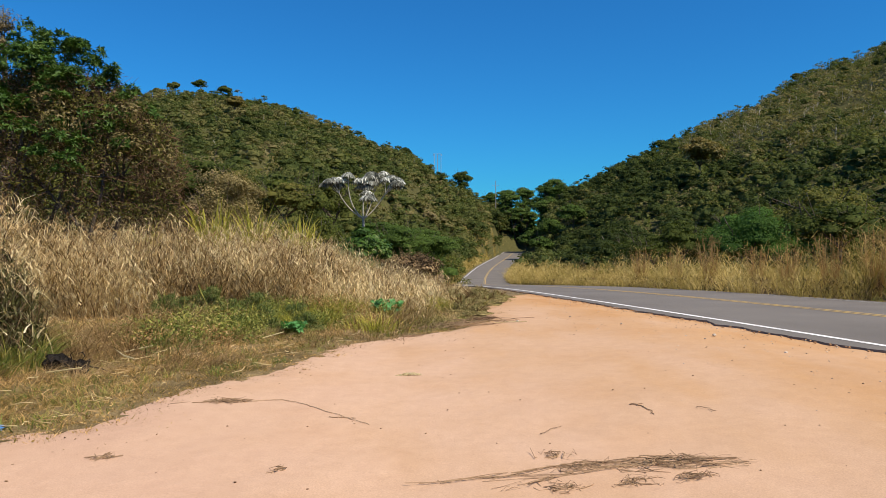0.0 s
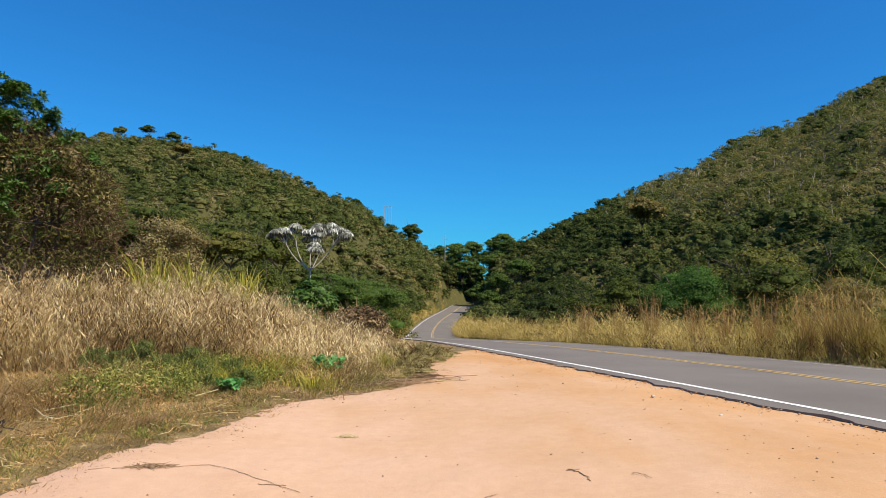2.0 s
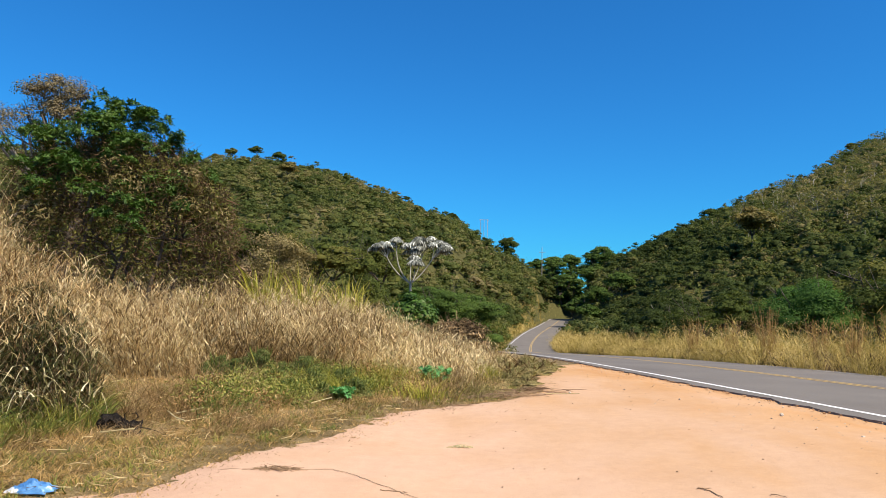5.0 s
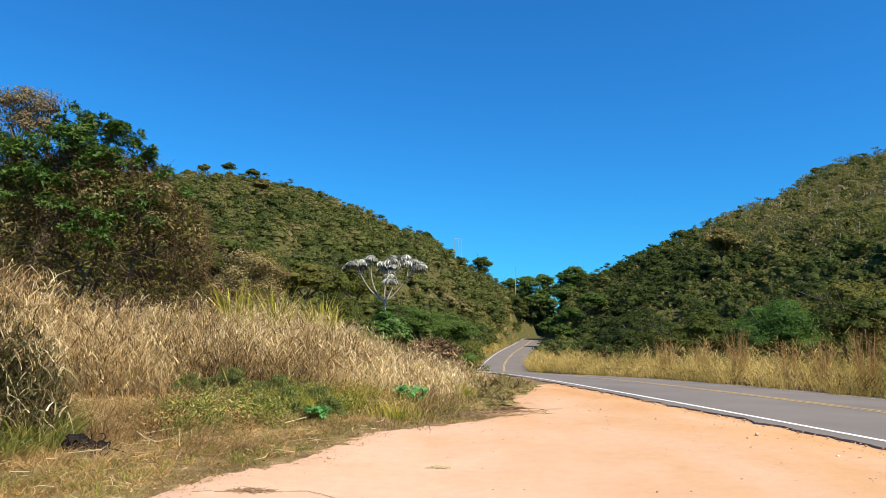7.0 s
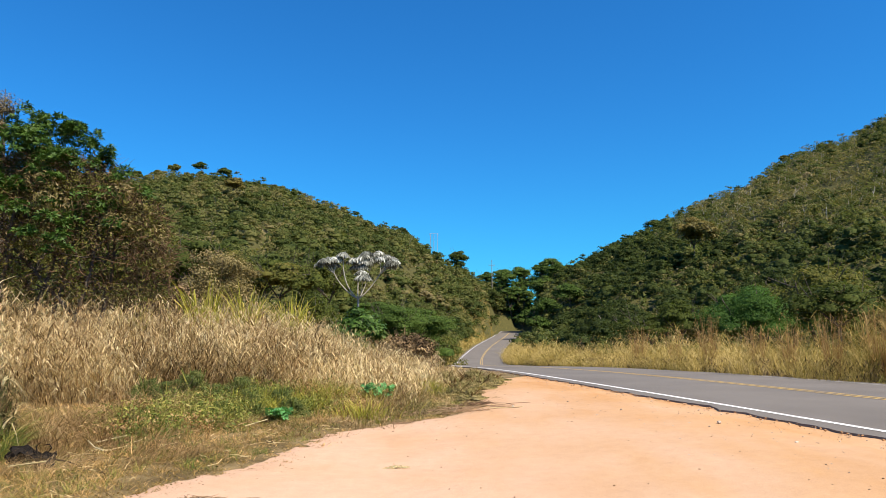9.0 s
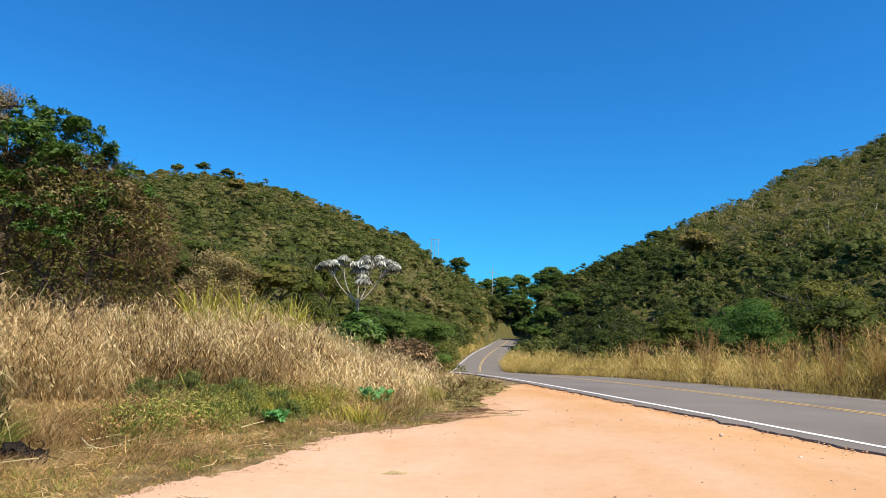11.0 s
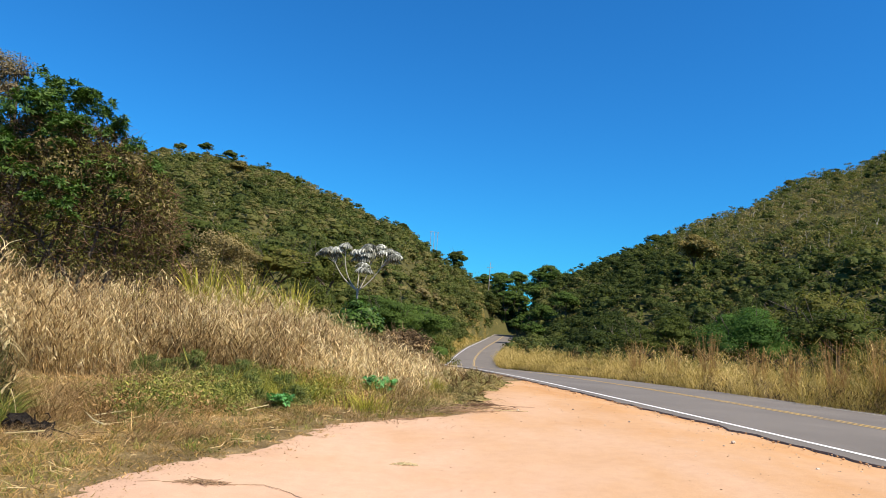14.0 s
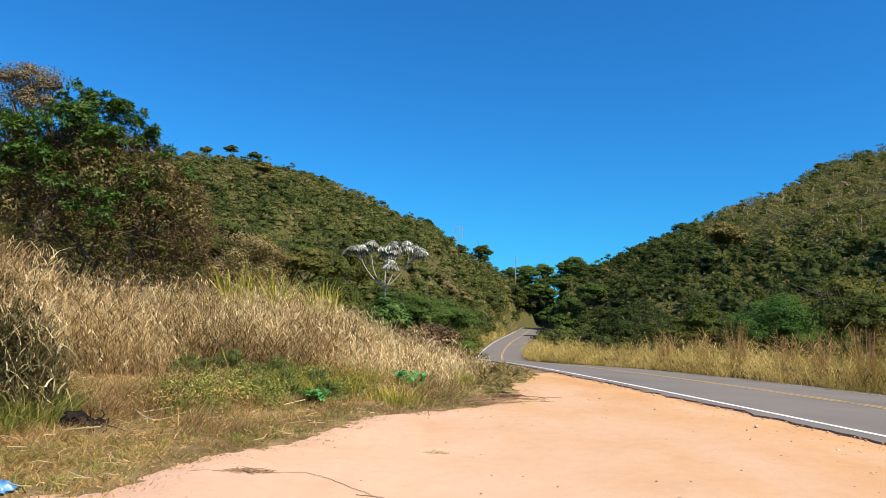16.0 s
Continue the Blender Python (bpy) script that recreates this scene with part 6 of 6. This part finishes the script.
# ---------------------------------------------------------------- small things on the ground


def herb(at, r, h, seed, label):
    rand = np.random.default_rng(seed)
    t = thing("leafy_weed", at, label, "weed", "leafy weeds")
    b = Build()
    heads = []
    for i in range(48):
        a, q = rand.uniform(0, 6.28), math.sqrt(rand.uniform()) * r
        e = np.array([math.cos(a) * q, math.sin(a) * q, h * rand.uniform(0.5, 1.0)])
        tube(b, [e * [0.3, 0.3, 0] - [0, 0, 0.03], e * [0.7, 0.7, 0.6], e], [0.008, 0.006, 0.004], 4)
        heads.append(e)
    part("stems", b, M_WEED, t)
    b = Build()
    hd = np.array(heads)
    rosettes(b, hd, np.tile([0, 0, 1.0], (len(hd), 1)) + rand.normal(size=hd.shape) * 0.3, 13, 0.085, 0.036, 0.6, rand)
    part("leaves", b, M_HERB, t, "fresh bright green leaves")


herb((-1.2, 14.6, ground_at(-1.2, 14.6)), 0.36, 0.42, 301, "fresh green leafy weed clump in front of the dry grass")
herb((-2.62, 12.0, ground_at(-2.62, 12.0)), 0.22, 0.22, 302, "fresh green leafy weed clump at the sand edge")


def twig_pile(name, at, length, depth, n, seed, label, turn=0.0, height=0.05, mats=None, radius=0.004, long=0.55):
    rand = np.random.default_rng(seed)
    t = thing(name, at, label, "twigs")
    ca, sa = math.cos(turn), math.sin(turn)
    for i in range(n):
        u, v = rand.normal() * 0.24 * length, rand.normal() * 0.28 * depth
        a = turn + rand.normal() * 0.45
        L = long * rand.uniform(0.3, 1.2)
        p = np.array([u * ca - v * sa, u * sa + v * ca, 0])
        e = np.array([math.cos(a), math.sin(a), 0]) * L
        q = np.stack([p - e * 0.5, p - e * 0.15 + rand.normal(size=3) * [0.03, 0.03, 0], p + e * 0.2 + rand.normal(size=3) * [0.03, 0.03, 0], p + e * 0.5])
        q[:, 2] = land(q[:, 0] + at[0], q[:, 1] + at[1]) + 0.036 - at[2] + np.abs(rand.normal(size=4)) * height * np.exp(-(u / (0.35 * length)) ** 2)
        r = radius * rand.uniform(0.5, 1.4)
        part("twig", tube(Build(), q, [r, r, r * 0.9, r * 0.5], 4), mats or M_TWIG, t)
    return t


def on_lot(x, y):
    return (x, y, ground_at(x, y))


def strand_pile(at, strands, n, spread, seed, label):
    """Long thin twigs lying side by side along bent lines."""
    rand = np.random.default_rng(seed)
    t = thing("twig_pile", at, label, "twigs")
    for line in strands:
        line = np.array(line, float)
        run = np.linspace(0, len(line) - 1, 40)
        way = np.stack([np.interp(run, np.arange(len(line)), line[:, k]) for k in (0, 1)], 1)
        for i in range(n):
            a = rand.uniform(0, 0.7)
            z = a + rand.uniform(0.2, 0.55)
            q = way[int(a * 39):int(min(z, 1) * 39) + 1:4]
            if len(q) < 3:
                continue
            q = q + rand.normal(size=2) * spread + np.cumsum(rand.normal(size=q.shape) * spread * 0.35, 0)
            zz = land(q[:, 0], q[:, 1]) + 0.036 - at[2] + np.abs(rand.normal(size=len(q))) * 0.012
            p = np.stack([q[:, 0] - at[0], q[:, 1] - at[1], zz], 1)
            r = 0.0026 * rand.uniform(0.6, 1.5)
            part("twig", tube(Build(), p, np.linspace(r, r * 0.5, len(p)), 4), M_TWIG, t)


strand_pile(on_lot(0.9, 4.7), [[(-0.28, 4.50), (0.3, 4.62), (0.75, 4.80), (1.3, 4.78)], [(0.2, 4.58), (0.8, 4.60), (1.4, 4.72), (1.9, 4.70)], [(0.9, 4.78), (1.5, 4.80), (1.95, 4.66), (2.05, 4.52)], [(0.3, 4.34), (0.55, 4.45), (0.8, 4.62)]], 11, 0.022, 311, "flattened heap of thin dry brown twigs in curved strands")
twig_pile("twig_pile", on_lot(1.62, 4.66), 0.75, 0.18, 70, 313, "tangled knot of thin dry twigs on the sand", -0.15, 0.03, radius=0.0026, long=0.3)
twig_pile("twig_pile", on_lot(1.0, 4.72), 0.6, 0.14, 34, 312, "loose tangle of thin dry twigs on the sand", 0.1, 0.02, radius=0.0024, long=0.28)
for i, (x, y) in enumerate(((0.78, 4.36), (1.22, 4.38), (1.62, 4.40))):
    twig_pile("twig_pile", on_lot(x, y), 0.26, 0.12, 22, 324 + i, "small scatter of dry twigs on the sand", 0.2, 0.02, radius=0.0024, long=0.14)
twig_pile("straw_tuft", on_lot(0.80, 5.02), 0.14, 0.16, 16, 327, "small upright scrap of dry root on the sand", 1.2, 0.02, M_TWIG, 0.0024, 0.12)
twig_pile("twig_pile", on_lot(0.25, 13.05), 1.9, 0.8, 74, 315, "heap of dead brown branches and burnt litter at the sand edge", 0.05, 0.05, M_TWIG, radius=0.005, long=0.6)
twig_pile("twig_pile", on_lot(0.8, 13.7), 1.2, 0.4, 28, 316, "dead brown branches at the sand edge", -0.1, 0.03, M_DARKTWIG, radius=0.005, long=0.5)
twig_pile("straw_tuft", on_lot(-0.41, 8.36), 0.16, 0.10, 26, 317, "small tuft of dry straw lying on the sand", 0.1, 0.02, M_PALE, 0.003, 0.14)
twig_pile("straw_tuft", on_lot(-0.55, 11.9), 0.3, 0.06, 14, 318, "dark dry stick bits on the sand", 0.0, 0.01, M_TWIG, 0.006, 0.3)
twig_pile("straw_tuft", on_lot(-2.55, 5.1), 0.14, 0.10, 14, 319, "small dry twig scrap on the sand", 0.6, 0.02, M_TWIG, 0.003, 0.14)
twig_pile("straw_tuft", on_lot(-1.15, 4.8), 0.10, 0.06, 8, 320, "small dry twig scrap on the sand", 0.9, 0.015, M_TWIG, 0.003, 0.10)
twig_pile("straw_tuft", on_lot(-2.15, 6.88), 0.5, 0.12, 50, 321, "frayed dry grass end lying on the sand", 0.1, 0.02, M_TWIG, 0.003, 0.22)


def stick(points, r, label, mat):
    t = thing("stick", on_lot(*points[0]), label, "stick")
    rand = np.random.default_rng(int(1000 * r) + len(points))
    q = np.linspace(0, len(points) - 1, 5 * len(points))
    pts = np.stack([np.interp(q, np.arange(len(points)), np.array(points)[:, k]) for k in (0, 1)], 1) + rand.normal(size=(len(q), 2)) * 0.008
    p = np.array([(x, y, ground_at(x, y) + 0.036 + r + 0.004 * rand.uniform()) for x, y in pts]) - np.array(on_lot(*points[0]))
    part("shaft", tube(Build(), p, np.linspace(r, r * 0.7, len(p)), 6), mat, t, smooth=True)
    return t


stick([(-2.1, 6.86), (-1.85, 6.92), (-1.62, 6.96), (-1.40, 6.80), (-1.1, 6.50), (-0.85, 6.25), (-0.66, 6.07)], 0.004, "long thin dry pale stick lying on the sand", M_STICK)
stick([(-1.05, 6.30), (-0.86, 6.28), (-0.80, 6.27)], 0.004, "short dry side twig lying on the sand", M_TWIG)
stick([(1.74, 6.30), (1.80, 6.18), (1.83, 6.02), (1.82, 5.90)], 0.005, "curved dry twig lying on the sand", M_TWIG)
stick([(1.72, 6.28), (1.83, 6.26)], 0.004, "thin dry twig lying on the sand", M_TWIG)
stick([(2.24, 6.02), (2.31, 5.95), (2.33, 5.84)], 0.0035, "thin curved dry twig lying on the sand", M_TWIG)
stick([(0.80, 5.55), (0.90, 5.68), (0.98, 5.74)], 0.003, "thin dry twig lying on the sand", M_TWIG)
stick([(1.0, 13.05), (1.6, 13.0)], 0.006, "thin pale stick beside the dead branches", M_PALE)
for pts in ([(-4.75, 9.9), (-4.2, 9.0), (-3.85, 8.5)], [(-3.9, 10.8), (-3.45, 11.25)], [(-4.5, 9.6), (-4.2, 9.9)], [(-2.9, 11.0), (-2.65, 11.35)], [(-4.7, 8.1), (-4.3, 8.13)]):
    p = np.array([(x, y, ground_at(x, y) + 0.10 + 0.05 * i) for i, (x, y) in enumerate(pts)])
    t = thing("fallen_stalk", p[0] - [0, 0, 0.10], "pale fallen cane stalk lying over the verge grass", "stalk", "fallen stalks")
    part("shaft", tube(Build(), p - p[0] + [0, 0, 0.10], [0.009] * len(p), 5), M_PALE, t)


def charred_stump():
    rand = np.random.default_rng(71)
    x, y = -4.66, 8.5
    t = thing("charred_log", (x, y, ground_at(x, y)), "short blackened log with a broken curled root in the grass", "log")
    u = np.linspace(0, 1, 26)
    p = np.stack([-0.30 + 0.58 * u, 0.05 * np.sin(5 * u), 0.10 + 0.03 * np.sin(7 * u)], 1)
    b = tube(Build(), p, (0.10 + 0.02 * np.sin(9 * u) - 0.04 * u) * np.minimum(1, 0.35 + 5 * np.minimum(u, 1 - u)), 14)
    v = b.v[0].reshape(-1, 3)
    b.v[0] = v + 0.045 * np.stack([rolling(v[:, 1], v[:, 2], 0.08, 3), rolling(v[:, 0], v[:, 2], 0.09, 9), rolling(v[:, 0], v[:, 1], 0.07, 15)], 1) + rand.normal(size=v.shape) * 0.004
    part("trunk", b, M_CHAR, t)
    b = Build()
    for pts in ([(0.05, 0, 0.16), (0.03, 0, 0.25), (0.08, 0, 0.29)], [(0.15, 0, 0.15), (0.21, 0, 0.23), (0.17, 0.02, 0.27), (0.12, 0, 0.26)], [(0.25, 0, 0.1), (0.40, 0.05, 0.06), (0.52, 0.02, 0.03)]):
        tube(b, pts, np.linspace(0.010, 0.004, len(pts)), 5)
    part("root", b, M_CHAR, t)


charred_stump()


def plastic_bag():
    rand = np.random.default_rng(72)
    x, y = -4.0, 5.88
    t = thing("plastic_bag", (x, y, ground_at(x, y) + 0.02), "crumpled blue and white plastic bag lying on the sand edge", "litter")
    n = 26
    g = np.linspace(-1, 1, n)
    X, Y = np.meshgrid(g, g, indexing="ij")
    edge = 1 - np.maximum(np.abs(X), np.abs(Y)) ** 3
    Z = 0.085 * edge * (0.65 + 0.35 * rolling(X, Y, 0.9, 3)) + 0.022 * rolling(X, Y, 0.3, 12) * edge + 0.012 * np.abs(rolling(X, Y, 0.2, 22)) * edge + 0.006
    V = np.stack([0.17 * X * (1 + 0.12 * rolling(X, Y, 1.0, 7)), 0.12 * Y * (1 + 0.12 * rolling(X, Y, 1.0, 17)), Z], -1)
    i, j = np.meshgrid(np.arange(n - 1), np.arange(n - 1), indexing="ij")
    f = np.stack([i * n + j, (i + 1) * n + j, (i + 1) * n + j + 1, i * n + j + 1], -1).reshape(-1, 4)
    b = Build().add(V, f)
    b.add(V * [1.02, 1.02, 0.0] + [0, 0, 0.002], f[:, ::-1])
    part("body", b, M_BLUE, t, "blue crumpled plastic")
    V2 = V * [0.36, 0.3, 0.45] + [-0.12, -0.09, 0.004]
    part("flap", Build().add(V2, f), M_WHITEPLASTIC, t, "whitish plastic flap")


plastic_bag()


def stones():
    rand = np.random.default_rng(73)
    ico = bmesh.new()
    bmesh.ops.create_icosphere(ico, subdivisions=1, radius=1)
    V = np.array([v.co[:] for v in ico.verts])
    F = np.array([[v.index for v in f.verts] for f in ico.faces])
    ico.free()

    def lumps(name, mat, pts, size, label, category):
        b = Build()
        for (x, y), s in zip(pts, size):
            q = V * (1 + rand.normal(size=(len(V), 1)) * 0.18) * [s, s * rand.uniform(0.6, 1), s * 0.6] + [x, y, ground_at(x, y) + 0.036 + 0.2 * s]
            b.add(q, F)
        tagged(part(name, b, mat), label, category, kind="stuff")

    # grit washed against the asphalt, thickest at the near end
    n = 900
    s = rand.uniform(-6, 26, n)
    lat = -4.15 - np.abs(rand.normal(size=n)) * np.interp(s, [-6, 4, 26], [1.3, 1.1, 0.5])
    x = np.interp(s, RS, RX) + lat * np.interp(s, RS, DY)
    y = np.interp(s, RS, RY) - lat * np.interp(s, RS, DX)
    lumps("roadside_grit", M_STONE, np.stack([x, y], 1), rand.uniform(0.004, 0.011, n) * (1 + (rand.uniform(size=n) < 0.04)), "loose grit and small stones along the broken asphalt edge", "gravel")
    n = 300
    s = rand.uniform(-4, 24, n)
    lat = -4.10 - np.abs(rand.normal(size=n)) * 0.12
    x = np.interp(s, RS, RX) + lat * np.interp(s, RS, DY)
    y = np.interp(s, RS, RY) - lat * np.interp(s, RS, DX)
    lumps("earth_clods", M_CLOD, np.stack([x, y], 1), rand.uniform(0.008, 0.026, n), "orange earth clods banked against the asphalt edge", "soil")
    n = 260
    x, y = rand.uniform(-4, 7, n), rand.uniform(3.0, 17, n)
    _, lat, _ = by_road(x, y)
    ok = (lot_depth(x, y) > 0.2) & (lat < -4.4)
    lumps("sand_specks", M_TWIG, np.stack([x, y], 1)[ok], rand.uniform(0.004, 0.012, ok.sum()), "scattered dark crumbs and twig bits on the sand", "litter")
    for x, y, s in ((3.95, 9.95, 0.035), (1.42, 13.05, 0.03), (3.1, 11.9, 0.02)):
        b = Build().add(V * (1 + rand.normal(size=(len(V), 1)) * 0.12) * [s, s * 0.8, s * 0.7], F)
        tagged(part("stone", b, M_STONE, at=(x, y, ground_at(x, y) + 0.036 + 0.5 * s)), "pale stone lying on the sand near the road", "stone", "loose stones")


stones()

# ---------------------------------------------------------------- far things


def power_pole(at, h, label):
    t = thing("power_pole", at, label, "power pole")
    part("post", tube(Build(), [(0, 0, -0.5), (0, 0, h * 0.5), (0, 0, h)], [0.16, 0.14, 0.11], 8), M_POLE, t, smooth=True)
    part("crossarm", tube(Build(), [(-1.3, 0, h * 0.86), (1.3, 0, h * 0.86)], [0.08, 0.08], 6), M_POLE, t)
    for x in (-1.2, 0.0, 1.2):
        part("insulator", tube(Build(), [(x, 0, h * 0.86 + 0.08), (x, 0, h * 0.86 + 0.35)], [0.06, 0.05], 6), M_POLE, t)


power_pole(place(4.4, 285), 15.0, "single power pole with one crossarm standing in the pass")


def h_frame(at, h):
    t = thing("power_pylon", at, "three-legged wooden power line frame with a crossbeam on the ridge", "pylon")
    for x in (-1.5, 0.0, 1.5):
        part("post", tube(Build(), [(x, 0, -1.0), (x, 0, h)], [0.12, 0.09], 7), M_POLE, t, smooth=True)
    part("crossbeam", tube(Build(), [(-2.0, 0, h), (2.0, 0, h)], [0.09, 0.09], 6), M_POLE, t)
    for x in (-1.8, 0.0, 1.8):
        part("insulator", tube(Build(), [(x, 0, h - 0.1), (x, 0, h - 0.9)], [0.06, 0.06], 5), M_POLE, t)


h_frame(place(-0.45, 305), 13.0)


def landslip():
    """The bare patch of red earth on the steep hill."""
    rand = np.random.default_rng(74)
    n = 60
    g = np.linspace(-1, 1, n)
    A, D = np.meshgrid(g, g, indexing="ij")
    keep = np.abs(A) + 0.16 * rolling(A, D, 0.9, 5) + 0.08 * rolling(A, D, 0.3, 13) < 0.85 - 0.5 * (D + 1) / 2
    keep &= np.abs(D) + 0.08 * rolling(A, D, 0.5, 25) < 0.9
    az, d = 38.7 + A * 1.5, 165 + D * 8
    x, y = lonlat(az, d)
    z = land(x, y) + 0.3 + 0.1 * rolling(A, D, 0.6, 30)
    ok = keep[:-1, :-1] & keep[1:, :-1] & keep[1:, 1:] & keep[:-1, 1:]
    i, j = np.nonzero(ok)
    f = np.stack([i * n + j, i * n + j + 1, (i + 1) * n + j + 1, (i + 1) * n + j], -1)[:, ::-1]
    tagged(part("bare_earth", Build().add(np.stack([x, y, z], -1), f), M_REDEARTH, smooth=True), "bare orange-red earth scar on the wooded hillside", "bare soil", kind="structure")


landslip()
